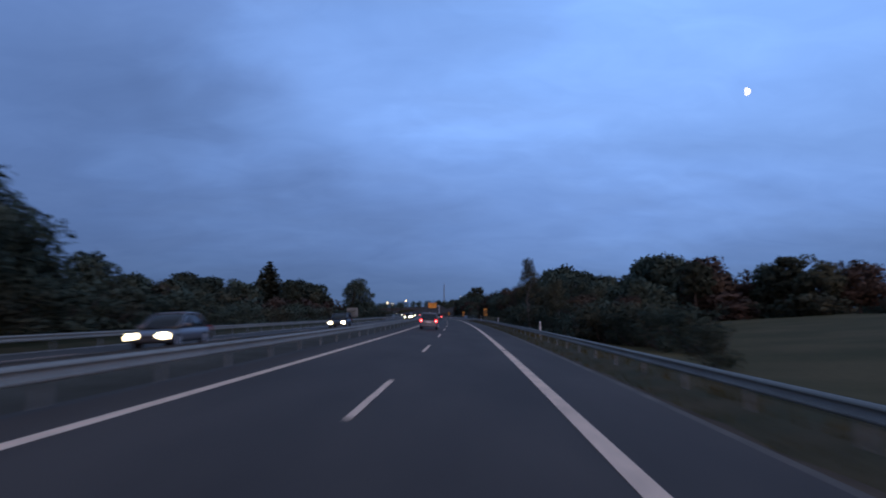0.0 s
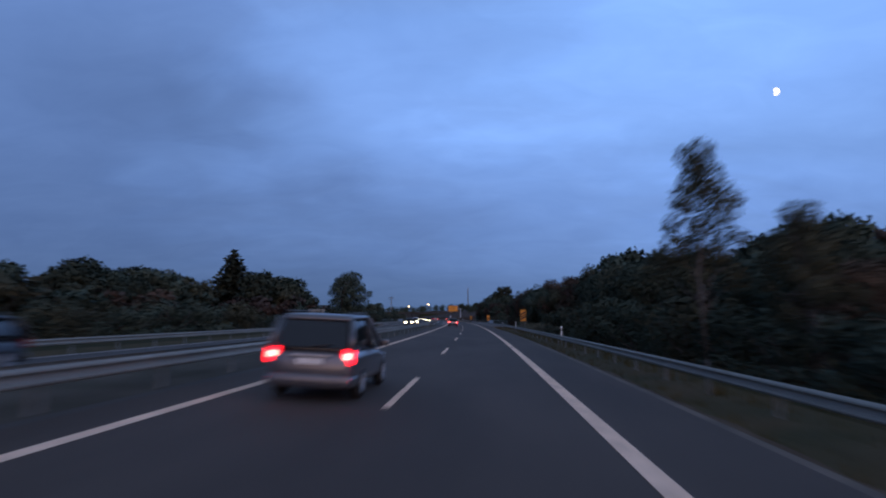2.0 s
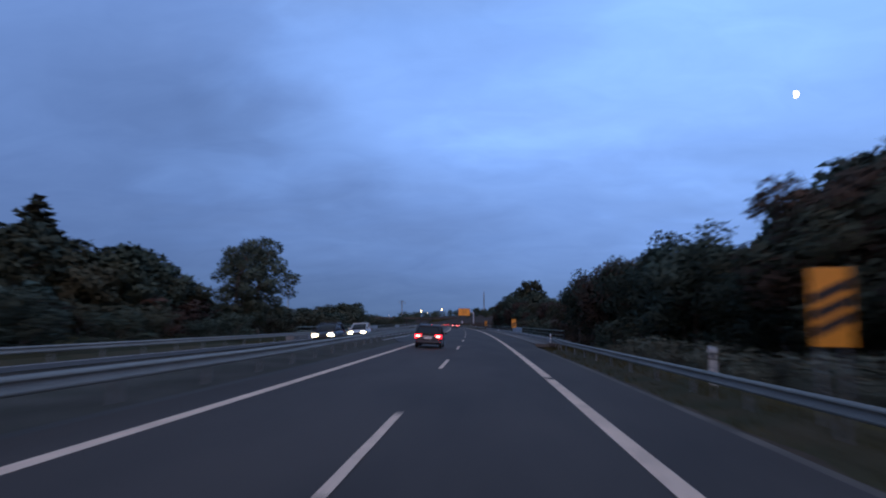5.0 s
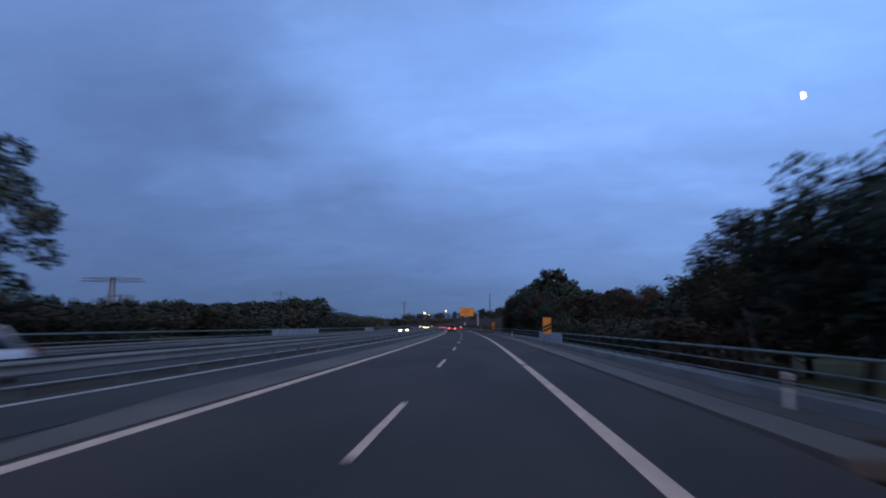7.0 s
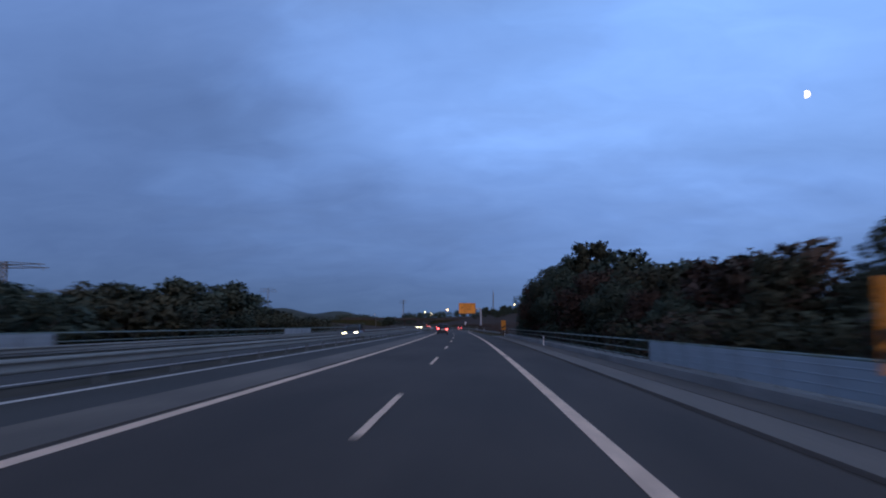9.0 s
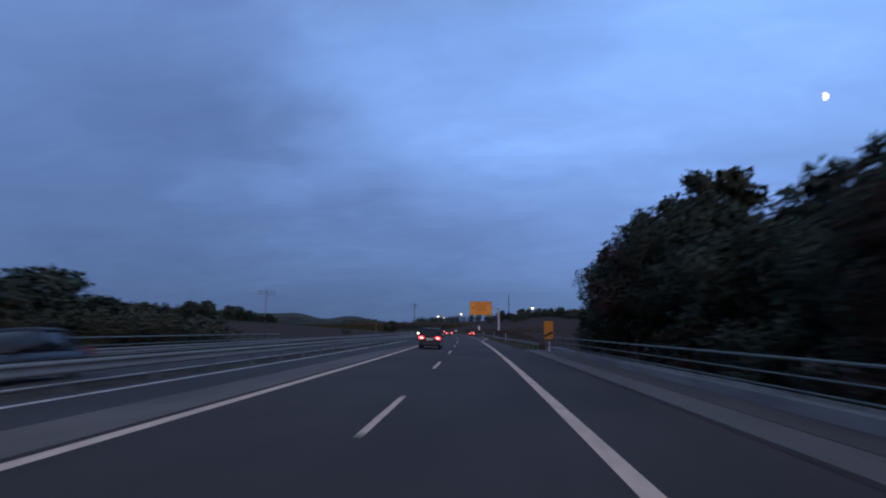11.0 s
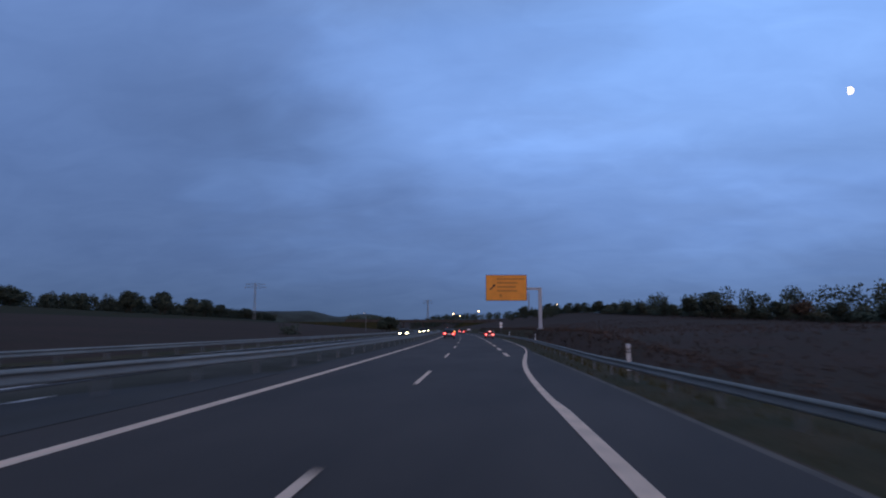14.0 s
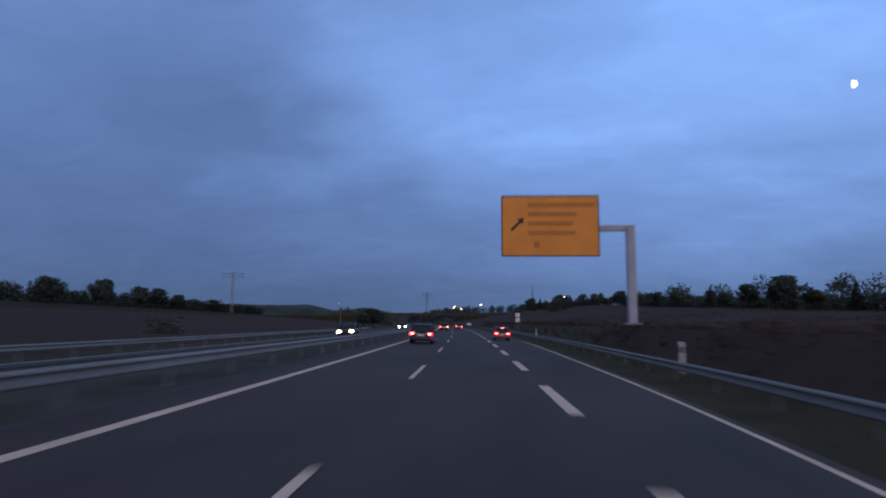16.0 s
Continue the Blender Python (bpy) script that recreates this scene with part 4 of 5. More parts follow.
def row(kinds, s0, s1, u0, u1, h0, h1, step, wide=1.0):
    s = s0
    while s < s1:
        plant(kinds[rng.integers(len(kinds))], s + rng.uniform(-0.4, 0.4) * step, rng.uniform(u0, u1), rng.uniform(h0, h1), wide * rng.uniform(0.85, 1.2))
        s += step


for i, k in enumerate(PAT):           # one of each kind at its natural size, deep in the woods
    if k.endswith("_faint"):
        continue
    if k.endswith("_far"):
        plant(k, 150 + 7 * i, 52 + 4 * (i % 3), 3.0 if k.startswith(("bush", "scrub")) else 9.0)
    else:
        plant(k, 118 + 2 * i, 18.7 + 0.4 * (i % 3), 3.0 if k.startswith(("bush", "scrub")) else 9.0)

# right-hand side, from the meadow to the bridge
FRONT = [(56, 4.3), (64, 4.6), (90, 6.0), (104, 7.0), (126, 7.4), (131, 7.9), (140, 8.7), (150, 8.8), (155, 8.6), (158, 8.4), (167, 8.9), (182, 9.5), (208, 8.4)]
BACK = [(70, 5.2), (100, 7.2), (142, 9.8), (150, 10.4), (160, 9.8), (171, 10.2), (212, 10.2)]
row(["bush", "bush3"], 46, 60, 15.2, 17.4, 2.6, 3.8, 3.4, 1.2)
plant("bush", 31, 12.6, 2.1, 1.0)
row(["bush", "bush3", "bush"], 58, 132, 11.5, 14, 2.2, 3.6, 3.8, 1.3)
row(["bush", "bush3", "bush2"], 134, 156, 16.5, 18.5, 2.4, 3.6, 3.8, 1.3)
row(["scrub"], 134, 172, 10.6, 14.6, 0.9, 1.5, 1.0, 2.0)
row(["scrub"], 140, 172, 9.2, 10.4, 0.6, 0.9, 1.3, 1.6)
row(["bush", "bush3", "bush"], 168, 190, 11.5, 14, 2.2, 3.6, 3.8, 1.3)
along(["oak", "oak2", "oak", "ash", "rust"], 57, 126, 14.8, 18, FRONT, 4.2, 1.1)
along(["rust", "oak", "oak2", "oak", "ash"], 124, 156, 16.6, 18.6, FRONT, 3.8, 1.05)
along(["rust", "oak", "oak2", "oak", "ash"], 157, 208, 13.6, 17, FRONT, 4.0, 1.05)
along(["oak", "ash", "oak2", "oak"], 72, 212, 20, 27, BACK, 5.2, 1.15)
plant("birch", 75.5, 9.2, 7.2, 0.85)
plant("birch", 75, 12.4, 5.6, 1.0)
plant("birch", 213.5, 13.4, 7.1, 1.5)
# across the meadow
for s, u, h, kind, wide in ((128, 40.5, 13.0, "oak", 1.2), (135, 42.5, 13.6, "oak", 1.3), (109, 39.5, 8.9, "pine", 0.95), (113, 41.5, 8.8, "pine", 0.95), (117, 44, 10.2, "rust", 1.1)):
    plant(kind, s, u, h, wide)
row(["oak", "oak", "pine", "rust"], 138, 186, 46, 56, 13.0, 15.0, 5.5, 1.25)
row(["oak", "pine", "oak", "rust", "oak"], 190, 310, 52, 70, 10.5, 13.5, 8.5, 1.45)
row(["oak", "oak2", "oak", "rust"], 118, 235, 84, 98, 7.0, 9.5, 5.5, 1.45)
plant("rust", 158, 15.6, 9.2, 1.1)
for s, u, h in ((179, 30, 15.6), (174, 29, 14.2), (184, 31, 14.4)):
    plant("oak", s, u, h, 1.1)
row(["bush", "bush2"], 112, 290, 44, 58, 3, 5, 6.5, 2.0)
row(["oak", "ash", "oak", "pine"], 186, 224, 32, 43, 12.0, 14.5, 4.6, 1.0)
row(["oak", "rust", "oak2", "pine"], 112, 152, 60, 72, 9.6, 12.0, 3.6, 1.1)
row(["bush", "bush3"], 104, 152, 56, 61, 2.6, 3.6, 4.5, 2.0)
# beside the bridge
along(["oak", "oak2", "ash2", "rust"], 222, 300, 18, 24, [(222, 7.9), (236, 7.4), (250, 7.1), (258, 6.7), (270, 7.1), (280, 7.6), (290, 8.4), (300, 9.4)], 3.2, 1.3, 0.14)
row(["bush", "bush2", "bush3"], 216, 350, 12.5, 14.8, 2.2, 3.4, 3.8, 1.35)
along(["oak", "rust", "oak"], 280, 325, 13.5, 17, [(280, 5.4), (290, 6.2), (300, 7.2), (325, 8.4)], 3.2, 1.15)
for s, u, h, kind, wide in ((345.5, 17.0, 11.0, "ash", 0.8), (346, 22.4, 15.4, "pine", 0.8), (345.6, 19.8, 13.2, "ash", 0.9), (342.5, 15.8, 12.2, "oak_fine", 0.7), (346.5, 18.4, 12.2, "oak_fine", 0.75), (338, 15.0, 10.0, "oak_fine", 0.9), (334, 14.0, 10.2, "ash", 1.1),
                            (330, 13.6, 10.0, "oak_fine", 1.0), (326, 14.4, 9.4, "ash", 1.1), (340, 12.4, 7.4, "oak_fine", 0.9), (343.4, 11.7, 5.2, "oak_fine", 0.85), (344.6, 13.3, 8.6, "ash", 0.95),
                            (336, 12.2, 8.0, "oak_fine", 0.95), (332, 12.2, 8.6, "rust", 0.95), (315, 20.5, 11.0, "ash", 1.1), (320, 20, 10.8, "oak", 1.0), (326, 22, 10.8, "oak", 1.0), (333, 20, 10.4, "oak", 0.9), (349, 19.5, 10.5, "oak_fine", 0.8), (353.6, 17.4, 11.6, "oak_fine", 0.72), (354.6, 18.8, 12.6, "ash", 0.95), (353.2, 16.6, 6.4, "oak_fine", 0.75)):
    plant(kind, s, u, h, wide)
for s in (338, 340.5, 342.6):
    plant("bush", s, 11.0, 2.8, 1.1)
row(["oak", "ash", "pine"], 285, 335, 20, 24, 7.6, 9.2, 4.5, 1.15)
# left-hand side
row(["bush", "bush3", "bush"], -30, 205, -26, -19.5, 1.8, 3.2, 5.2, 1.5)
row(["oak", "ash", "oak2"], 26, 60, -31, -26, 5.6, 7.0, 4.2, 1.2)
row(["bush", "bush3"], 18, 46, -22.5, -20, 2.6, 3.8, 3.0, 1.4)
row(["bush3", "bush2", "bush", "oak2"], 30, 232, -44, -30, 3.0, 4.6, 4.8, 1.7)
for s, u, h in ((23, -21.5, 8.2), (28, -22, 9.4), (33, -23, 9.2), (38, -25, 8.0)):
    plant("oak", s, u, h, 1.15)
along(["oak", "ash", "oak2", "oak"], 60, 160, -58, -46, [(60, 5.2), (96, 6.0), (116, 6.3), (150, 6.8), (160, 8.0)], 5.2, 1.35)
row(["oak", "oak", "oak2"], 158, 205, -64, -52, 7.6, 9.8, 6.4, 1.35)
row(["oak", "ash", "oak2"], 192, 226, -45, -36, 9.2, 10.8, 4.2, 1.3)
row(["bush", "bush3", "bush2"], 226, 290, -46, -28, 2.6, 3.8, 3.2, 1.9)
plant("spruce", 212, -54, 15.0, 2.4)
plant("spruce", 226, -60, 13.0, 1.2)
plant("spruce", 231, -62, 10.5, 1.5)
plant("ash", 217.5, -26.2, 12.2, 1.15)
plant("ash", 214, -28.0, 11.0, 1.15)
plant("oak", 215, -26.5, 5.5, 0.9)
along(["oak2", "oak", "oak2", "oak"], 282, 352, -40, -31, [(270, 3.4), (300, 4.8), (312, 6.4), (336, 7.2), (344, 5.4), (352, 4.2)], 3.6, 1.5)
row(["bush", "bush3"], 266, 354, -33, -27, 2.4, 4.0, 2.8, 1.6)
row(["bush", "bush3"], 335, 352, -24, -20, 2.2, 3.2, 3.8, 1.5)
plant("bush", 501, -33, 2.6, 1.5)
# scattered over the fields and along the skyline
for s, u, h, wide in ((644, -128, 8.8, 1.45), (652, -133, 7.0, 1.3), (701, -137, 10.8, 1.2), (690, -131, 9.0, 1.2), (708, -124, 9.0, 1.4), (722, -122, 9.2, 1.2), (742, -120, 7.4, 1.3), (770, -112, 6.8, 1.4),
                      (600, -150, 6.5, 2.2), (668, -26, 6.8, 1.5), (676, -28, 6.0, 1.5), (664, -29, 5.0, 1.5)):
    plant("oak_far", s, u, h, wide, "trees scattered over the fields")
for s, u, h, kind in ((603, 88, 9.6, "oak"), (587, 87, 6.6, "oak2"), (572, 88, 7.2, "spruce"), (623, 88, 7.4, "oak"), (612, 90, 6.2, "ash"), (560, 89, 7.0, "oak"), (546, 88, 7.6, "rust"), (530, 89, 6.4, "oak"),
                      (515, 90, 7.0, "oak"), (500, 88, 6.2, "oak2"), (484, 90, 7.2, "oak"), (683, 89, 6.2, "oak"), (655, 90, 5.4, "ash"), (705, 90, 6.0, "oak"), (751, 88, 7.6, "oak"), (790, 86, 6.2, "ash"),
                      (862, 84, 8.4, "oak"), (900, 80, 7.6, "spruce"), (936, 82, 9.4, "oak"), (470, 91, 6.4, "oak"), (452, 90, 7.0, "rust"), (434, 92, 6.4, "oak"), (640, 88, 4.8, "oak")):
    plant(kind + "_far", s, u, h * (0.60 if s < 520 else 0.70 if s < 562 else 0.8 if s < 595 else 0.92), 1.35, "trees scattered over the fields")
row(["oak", "oak2", "oak"], 430, 760, 96, 106, 2.8, 4.2, 6.5, 1.7)
row(["ash", "oak", "spruce", "oak"], 740, 1000, 90, 112, 5, 8.5, 11.0, 1.2)
row(["bush", "bush3"], 400, 760, 90, 95, 1.8, 3.2, 4.0, 1.9)
row(["oak", "ash", "spruce"], 770, 900, 50, 84, 5, 8, 8.0, 1.3)


def skyline_trees():
    """The far trees that stand out singly above the hedges, as one mass."""
    shapes = {}
    for kind in {k for k, _ in SKYLINE}:
        me = next(c for c in PAT[kind].children if c.name.startswith("crown")).data
        co = np.empty(3 * len(me.vertices))
        me.vertices.foreach_get("co", co)
        shapes[kind] = co.reshape(-1, 3)
    mats = [LEAF, LEAF_OLIVE, LEAF_RUST, NEEDLE, LEAF_PALE]
    pts, slots = [], []
    for kind, m in SKYLINE:
        a = np.array(m)
        pts.append(shapes[kind] @ a[:3, :3].T + a[:3, 3])
        slots += [mats.index(FORM[kind[:-6]][1])] * (len(pts[-1]) // 3)
    pts = np.concatenate(pts)
    me = mesh_of("skyline_trees", pts, np.arange(len(pts)).reshape(-1, 3).tolist(), LEAF)
    for mat in mats[1:]:
        me.materials.append(mat)
    me.polygons.foreach_set("material_index", slots)
    tagged(put("skyline_trees", me), "small dark trees standing along the skyline", "trees", kind="stuff")
    for kind in [k for k in PAT if k.endswith("_faint")]:
        for ob in list(PAT[kind].children) + [PAT[kind]]:
            bpy.data.objects.remove(ob)


skyline_trees()


def woods(name, label, belts, count, size):
    """Far belts of crowns at the edge of the fields, along the skyline and behind the overpass."""
    centres, radii = [], []

    def belt(s0, s1, u0, u1, h0, h1, step):
        s = s0
        while s < s1:
            k = 0.5 + 0.5 * noise.noise(Vector((s * 0.031, u0 * 0.1, 0)))
            u, h = rng.uniform(u0, u1), h0 + (h1 - h0) * min(1, max(0, k + rng.uniform(-0.25, 0.25)))
            for z in (0.28, 0.58, 0.80):
                centres.append(land(s + rng.uniform(-2, 2), u + rng.uniform(-2, 2), h * z))
                radii.append(SPREAD * h * rng.uniform(0.24, 0.36))
            s += step

    for b in belts:
        belt(*b)
    tagged(put(name, leaves(centres, radii, count, size, 0.9, LEAF, name)), label, "woods", kind="stuff")


woods("field_hedge", "dark hedge of shrubs along the edge of the field", [(400, 1000, 96, 110, 2.8, 4.6, 1.6)], 60000, 0.55)
woods("low_woods", "low dark belt of trees beyond the field", [(560, 1180, -185, -145, 4.4, 8.2, 1.6)], 80000, 0.85)
woods("far_woods", "dark belts of far woods beyond the fields", [(420, 1900, 190, 240, 13, 20, 8), (420, 1900, -350, -300, 11, 19, 8), (1030, 1250, 12, 64, 8, 11, 3),
      (925, 1250, -64, -22, 8, 12, 4)], 60000, 1.8)


def field_weeds():
    """Clumps of dry weeds all over the rising field, thicker in patches."""
    centres, radii = [], []
    while len(centres) < 9000:
        s, u = rng.uniform(356, 640), 9.6 + 82 * rng.uniform(0, 1) ** 1.3
        if noise.noise(Vector((s * 0.05, u * 0.08, 3))) < rng.uniform(-0.5, 0.35) or SPREAD * u < between(s, RAIL_R) + 0.9:
            continue
        if len(centres) % 5 == 0:      # many on the bank itself
            u = rng.uniform(9.9, 13.0)
        r = rng.uniform(0.10, 0.36)
        centres.append(land(s, u, r * 0.5))
        radii.append(r)
    tagged(put("field_weeds", leaves(centres, radii, 80000, 0.14, 1.0, WEED, "field_weeds")), "clumps of dry reddish weeds on the field", "weeds", kind="stuff")


field_weeds()


def verge_grass():
    """Tufts of long dry grass along the rails."""
    n = 42000
    s = rng.uniform(-20, 500, n)
    pick = rng.uniform(0, 1, n)
    u = np.where(pick < 0.62, np.array([between(q, RAIL_R) for q in s]) + rng.uniform(-1.1, 2.6, n), np.where(pick < 0.85, rng.uniform(-20.5, -18.0, n), rng.uniform(-8.2, -6.5, n)))
    keep = ~((s > 190) & (s < 358) & (u > 5) & (u < 11.5)) & ~((s > 180) & (s < 390) & (u < -4) & (u > -8))
    edge = np.array([between(q, EDGE) for q in s])
    keep &= ~((u > 0) & (u < edge + 0.5))
    s, u = s[keep], u[keep]
    n = len(s)
    verts = np.zeros((n, 3, 3))
    for i in range(n):
        p = place(s[i], u[i])
        behind = u[i] > between(s[i], RAIL_R) + 0.1
        h = rng.uniform(0.06, 0.30) * (0.7 if u[i] < 0 else 1) * (2.0 if behind else 1)
        a = rng.uniform(0, 6.28)
        w = rng.uniform(0.015, 0.05) * (1.8 if behind else 1)
        base = p.z - 0.18
        c, d = math.cos(a) * w, math.sin(a) * w
        verts[i] = ((p.x - c, p.y - d, base), (p.x + c, p.y + d, base), (p.x + rng.normal(0, 0.12), p.y + rng.normal(0, 0.12), base + h))
    me = mesh_of("verge_tufts", verts.reshape(-1, 3), [(3 * i, 3 * i + 1, 3 * i + 2) for i in range(n)], BLADES)
    tagged(put("verge_tufts", me), "tufts of long dry grass along the rails", "grass", kind="stuff")


verge_grass()


# ---------------------------------------------------------------- cars on the road
def loft(stations, n=20, power=4.0, top=1.0):
    """A rounded hull through cross-sections (y, z_low, z_high, half_width); top narrows its upper half."""
    bm, rings = bmesh.new(), []
    for y, z0, z1, hw in stations:
        ring = []
        for i in range(n):
            a = 2 * math.pi * (i + 0.5) / n
            c, s_ = math.cos(a), math.sin(a)
            x = hw * math.copysign(abs(c) ** (2 / power), c)
            k = 0.5 + 0.5 * math.copysign(abs(s_) ** (2 / power), s_)
            x *= 1 + (top - 1) * k
            ring.append(bm.verts.new((x, y, z0 + (z1 - z0) * k)))
        rings.append(ring)
    for a, b in zip(rings, rings[1:]):
        for i in range(n):
            bm.faces.new((a[i], a[(i + 1) % n], b[(i + 1) % n], b[i]))
    bm.faces.new(rings[0][::-1])
    bm.faces.new(rings[-1])
    return bm


def quad_panel(corners, thick, mat, name, parent, label=""):
    """A slab on four corners, in order round."""
    c = [Vector(p) for p in corners]
    n = (c[1] - c[0]).cross(c[3] - c[0]).normalized() * thick
    bm = bmesh.new()
    v = [bm.verts.new(p) for p in c] + [bm.verts.new(p + n) for p in c]
    bm.faces.new(v[3::-1])
    bm.faces.new(v[4:])
    for k in range(4):
        bm.faces.new((v[k], v[(k + 1) % 4], v[4 + (k + 1) % 4], v[4 + k]))
    return part(name, bm, mat, parent, label)


def disc_bm(r, w, seg=20, at=(0, 0, 0)):
    x, y, z = at
    return tube_bm((x - w / 2, y, z), (x + w / 2, y, z), r, seg=seg)


def car(label, paint, m, length=4.5, width=1.8, height=1.65, boxy=True, lamps="rear", brake=False, blink=False, category="car", group="", tall_lamps=False):
    """Stands with its nose along y. boxy: upright tail of an estate or van; else a sloping tail."""
    g = empty("car", m, label, category, group)
    L, W, H = length / 2, width / 2, height
    belt = 0.60 * H
    body = part("body", loft([(-L, 0.42, belt - 0.10, W * 0.84), (-L + 0.08, 0.30, belt - 0.03, W * 0.93), (-L + 0.5, 0.24, belt, W), (0, 0.22, belt - 0.01, W),
                              (L * 0.40, 0.22, belt - 0.03, W), (L * 0.80, 0.25, belt - 0.16, W * 0.96), (L - 0.10, 0.30, belt - 0.27, W * 0.86),
                              (L, 0.40, belt - 0.36, W * 0.74)], 24, 5.0, 0.95), paint, g, smooth=True)
    rear = -L + 0.06 if boxy else -L + 0.62
    roof_rear = -L + 0.42 if boxy else -L + 1.25
    roof_front, screen = 0.05 * L, L * 0.52
    part("glasshouse", loft([(rear, belt - 0.08, belt + 0.02, W * 0.86), ((rear + roof_rear) / 2, belt - 0.1, (belt + H) / 2, W * 0.90), (roof_rear, belt - 0.1, H - 0.05, W * 0.90),
                             (0, belt - 0.1, H - 0.01, W * 0.91), (roof_front, belt - 0.1, H - 0.03, W * 0.90),
                             (screen, belt - 0.1, belt + 0.02, W * 0.88)], 24, 6.0, 0.86), GLASS, g, "dark tinted windows", smooth=True)
    part("roof", loft([(roof_rear - 0.10, H - 0.13, H - 0.05, W * 0.74), (roof_rear + 0.15, H - 0.10, H + 0.012, W * 0.80), (0, H - 0.08, H + 0.025, W * 0.81),
                       (roof_front + 0.02, H - 0.10, H - 0.005, W * 0.79)], 20, 5.0, 0.96), paint, g, smooth=True)
    for side in (-1, 1):
        for y0, y1 in ((roof_rear - 0.05, rear - 0.02), (roof_front, screen + 0.05), (-0.15, -0.12)):
            p0, p1 = (side * W * 0.80, y0, H - 0.07), (side * W * 0.90, y1, belt - 0.04)
            part("pillar", tube_bm(p0, p1, 0.05, 0.065, 8), paint if abs(y1 + 0.12) > 0.01 else TRIM, g, smooth=True)
        if boxy:
            part("roof_rail", tube_bm((side * W * 0.70, roof_rear + 0.1, H + 0.05), (side * W * 0.70, roof_front - 0.1, H + 0.06), 0.02), TRIM, g)
        mirror = part("mirror", box_bm((0.20, 0.12, 0.15), (side * (W + 0.10), L * 0.34, belt + 0.06), 0.04), paint, g, smooth=True)
        for y in (-L * 0.60, L * 0.62):
            wheel = put("wheel", bm_mesh("wheel", disc_bm(0.30, 0.16), TRIM), g, Matrix.Translation((side * (W - 0.11), y, 0.32)))
            bm = disc_bm(0.32, 0.215, 26)
            bmesh.ops.bevel(bm, geom=[e for e in bm.edges if abs(e.verts[0].co.x - e.verts[1].co.x) < 1e-5], offset=0.035, segments=2, affect="EDGES")
            part("tyre", bm, TYRE, wheel, smooth=True)
            bm = disc_bm(0.205, 0.02, 20, (side * 0.106, 0, 0))
            for k in range(5):
                box_bm((0.03, 0.05, 0.19), (side * 0.115, 0, 0), 0.008, bm, Matrix.Rotation(k * 1.2566, 4, "X") @ Matrix.Translation((0, 0, 0.1)), 1)
            part("rim", bm, RIM, wheel)
        # lamps
        on_r, on_f = lamps == "rear", lamps == "front"
        lz = belt - 0.13
        lh = 0.30 if tall_lamps else 0.25
        tl = part("tail_lamp", box_bm((0.44 if not tall_lamps else 0.26, 0.10, lh), (side * (W * 0.93 - (0.17 if not tall_lamps else 0.09)), -L + 0.055, lz), 0.035), TAIL if on_r else TAIL_OFF, g, "glowing red tail lamp" if on_r else "", smooth=True)
        if on_r:
            part("bulb", box_bm((0.26 if not tall_lamps else 0.14, 0.03, 0.12), (side * (W * 0.93 - (0.18 if not tall_lamps else 0.10)), -L + 0.0, lz + 0.01), 0.014), TAIL_CORE, tl)
            if blink and side > 0:
                part("indicator", box_bm((0.16, 0.04, 0.14), (side * (W * 0.93 - 0.10), -L - 0.01, lz + 0.08), 0.02), BLINK, g, "lit amber indicator")
        part("reflector", box_bm((0.26, 0.03, 0.06), (side * W * 0.74, -L - 0.015, 0.44), 0.01), REFLECTOR_GLOW if on_r else TAIL_OFF, g)
        hl = part("headlamp", box_bm((0.40, 0.24, 0.20), (side * W * 0.66, L - 0.16, belt - 0.36), 0.05), RIM, g, smooth=True)
        if on_f:
            bm = bmesh.new()
            bmesh.ops.create_uvsphere(bm, u_segments=12, v_segments=8, radius=0.20)
            bm.transform(Matrix.Translation((side * W * 0.70, L - 0.06, belt - 0.36)) @ Matrix.Diagonal((1.25, 0.6, 0.8, 1)))
            part("lit_bulb", bm, HEAD, hl, "bright warm headlamp bulb")
    # tail: window, number plate, bumper
    x0, x1 = W * 0.80, W * 0.69
    quad_panel([(-x0, rear - 0.025, belt + 0.02), (x0, rear - 0.025, belt + 0.02), (x1, roof_rear - 0.11, H - 0.15), (-x1, roof_rear - 0.11, H - 0.15)], 0.03, GLASS, "rear_window", g)
    if brake:
        part("high_brake_lamp", box_bm((0.36, 0.05, 0.06), (0, roof_rear - 0.12, H - 0.09), 0.012), TAIL_CORE, g, "lit high brake lamp")
    part("number_plate", box_bm((0.52, 0.02, 0.11), (0, -L - 0.012, belt - 0.24), 0.004, seg=1), WHITE, g)
    part("rear_bumper", loft([(-L - 0.06, 0.30, 0.50, W * 0.80), (-L - 0.02, 0.27, 0.54, W * 0.90), (-L + 0.25, 0.25, 0.55, W * 1.005)], 20, 5.0), TRIM if not boxy else paint, g, smooth=True)
    part("front_bumper", loft([(L - 0.30, 0.24, 0.48, W * 0.93), (L + 0.02, 0.26, 0.46, W * 0.80), (L + 0.07, 0.30, 0.42, W * 0.66)], 20, 5.0), TRIM, g, smooth=True)
    part("grille", box_bm((W * 0.9, 0.05, 0.13), (0, L + 0.01, belt - 0.40), 0.02), TRIM, g)
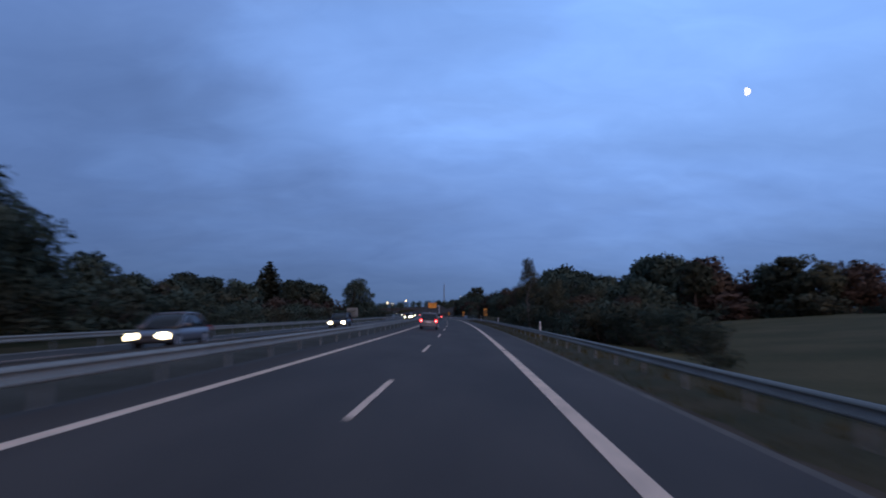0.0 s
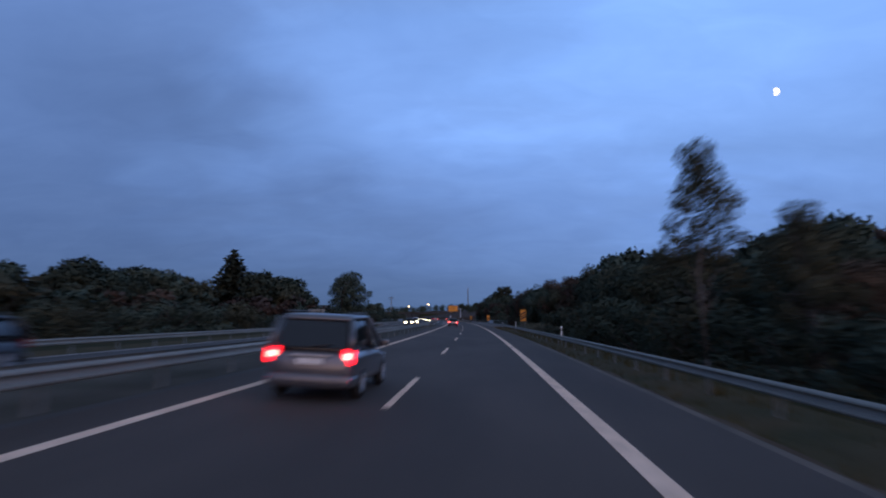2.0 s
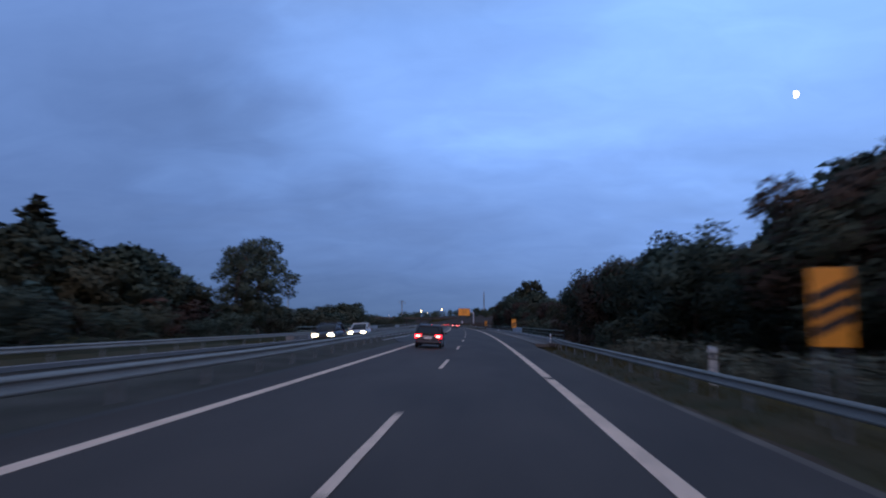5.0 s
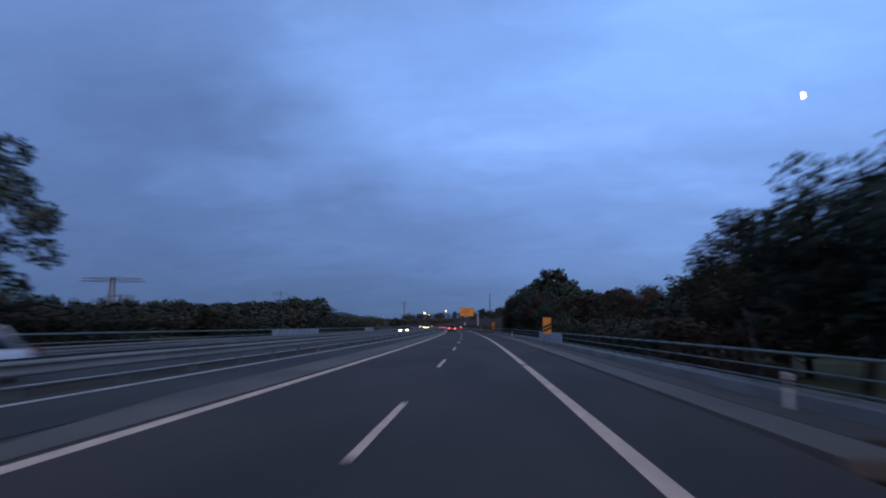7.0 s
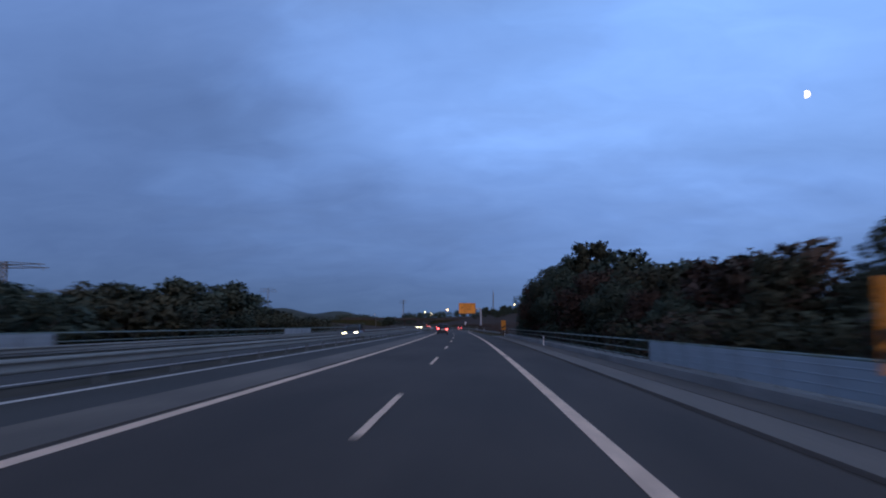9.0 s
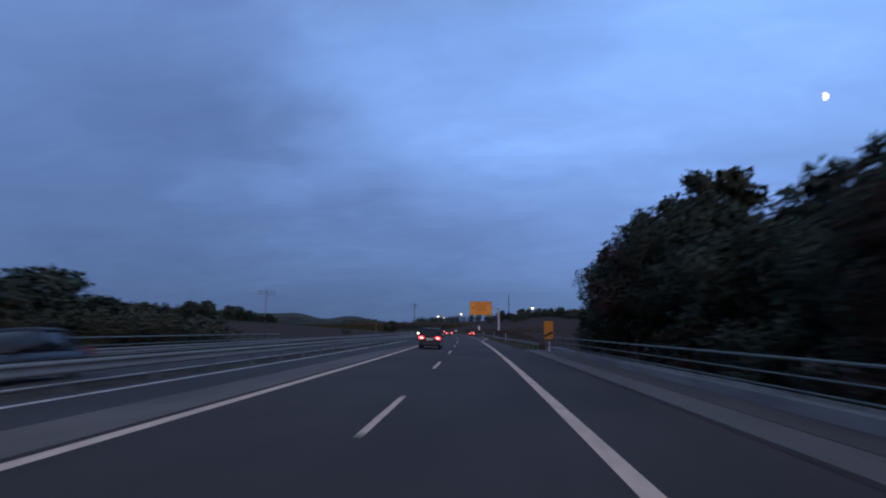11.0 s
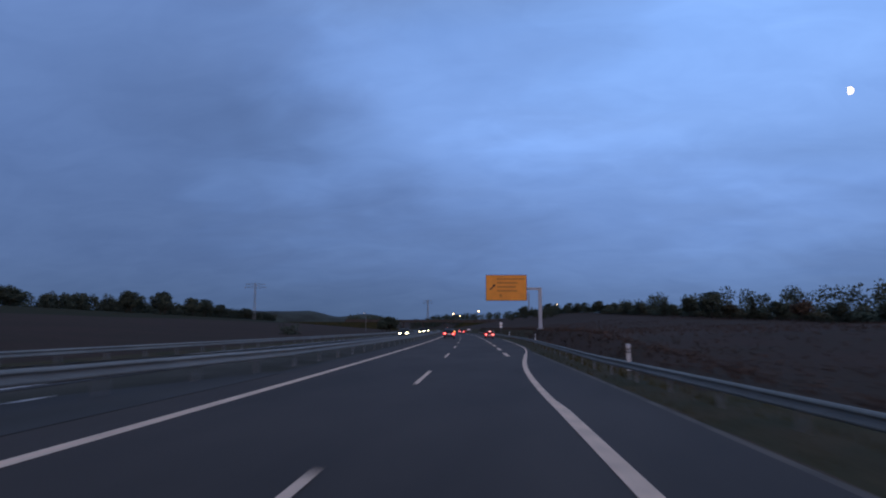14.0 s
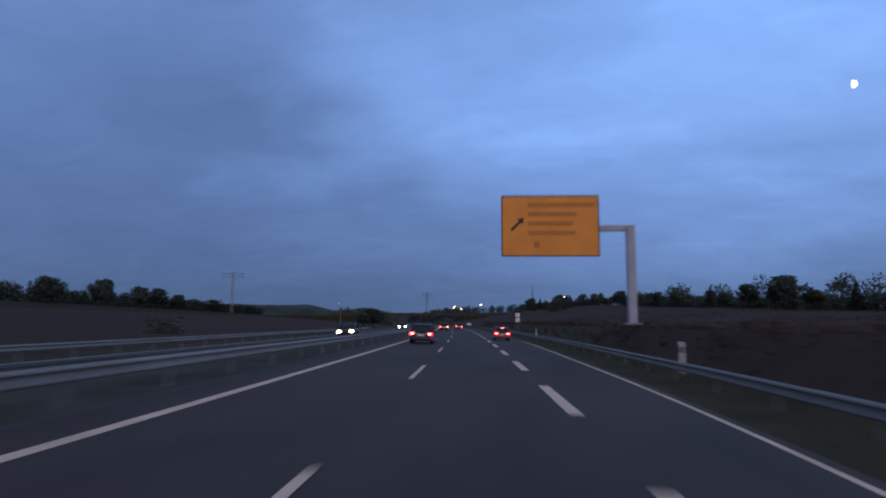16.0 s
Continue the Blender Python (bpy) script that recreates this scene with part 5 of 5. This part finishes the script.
    part("tailgate_strip", box_bm((W * 0.9, 0.03, 0.05), (0, -L - 0.012, belt - 0.13), 0.012), RIM, g)
    part("wiper", tube_bm((0.0, rear - 0.06, belt + 0.05), (W * 0.45, rear - 0.05, belt + 0.10), 0.012, seg=5), TRIM, g)
    return g


def on_lane(s, u, toward=False):
    return road(s, u, opposite_z(s, u) if u < -8 else 0.002, 180 if toward else 0, 2.77 if toward else 2.44)


car("silver-grey people carrier with lit red tail lamps on the road", SILVER, on_lane(66.9, -1.6), 4.5, 1.84, 1.70, True, "rear", tall_lamps=True)
car("dark estate car with lit tail lamps in the fast lane", NAVY, on_lane(174, -1.9), 4.5, 1.8, 1.52, True)
car("black-blue estate car with glowing red tail lamps", NAVY, on_lane(344.9, -1.95), 4.8, 1.90, 1.76, True, tall_lamps=False)
car("dark saloon with bright red tail lamps in the fast lane", NAVY, on_lane(473.5, -1.85), 4.6, 1.82, 1.48, True, "rear")
car("small red car braking on the exit lane", RED_PAINT, on_lane(494, 5.6), 4.0, 1.72, 1.46, True, "rear", brake=True)
car("dark car indicating far ahead on the road", NAVY, on_lane(548, -1.8), 4.5, 1.8, 1.5, True, "rear", blink=True)
car("dark car with red tail lamps far ahead", NAVY, on_lane(588, 1.9), 4.5, 1.8, 1.5, False, "rear")
car("silver car with red tail lamps far ahead", SILVER, on_lane(665, -1.8), 4.5, 1.8, 1.5, True, "rear", brake=True)
car("dark car with red tail lamps far ahead", NAVY, on_lane(730, 1.9), 4.5, 1.8, 1.5, True, "rear")
for s, u, paint, boxy in ((27.0, -10.7, SILVER, False), (66, -10.8, NAVY, True), (182, -10.8, NAVY, True), (196, -10.7, WHITE_PAINT, False), (305, -10.9, NAVY, False),
                          (490, -10.7, NAVY, False), (562, -10.8, NAVY, True), (640, -10.8, NAVY, False)):
    car("oncoming %s car with dazzling warm headlamps" % ("silver" if paint is SILVER else "white" if paint is WHITE_PAINT else "dark"), paint,
        on_lane(s, u, True), 4.4, 1.8, 1.48, boxy, "front", group="oncoming cars")
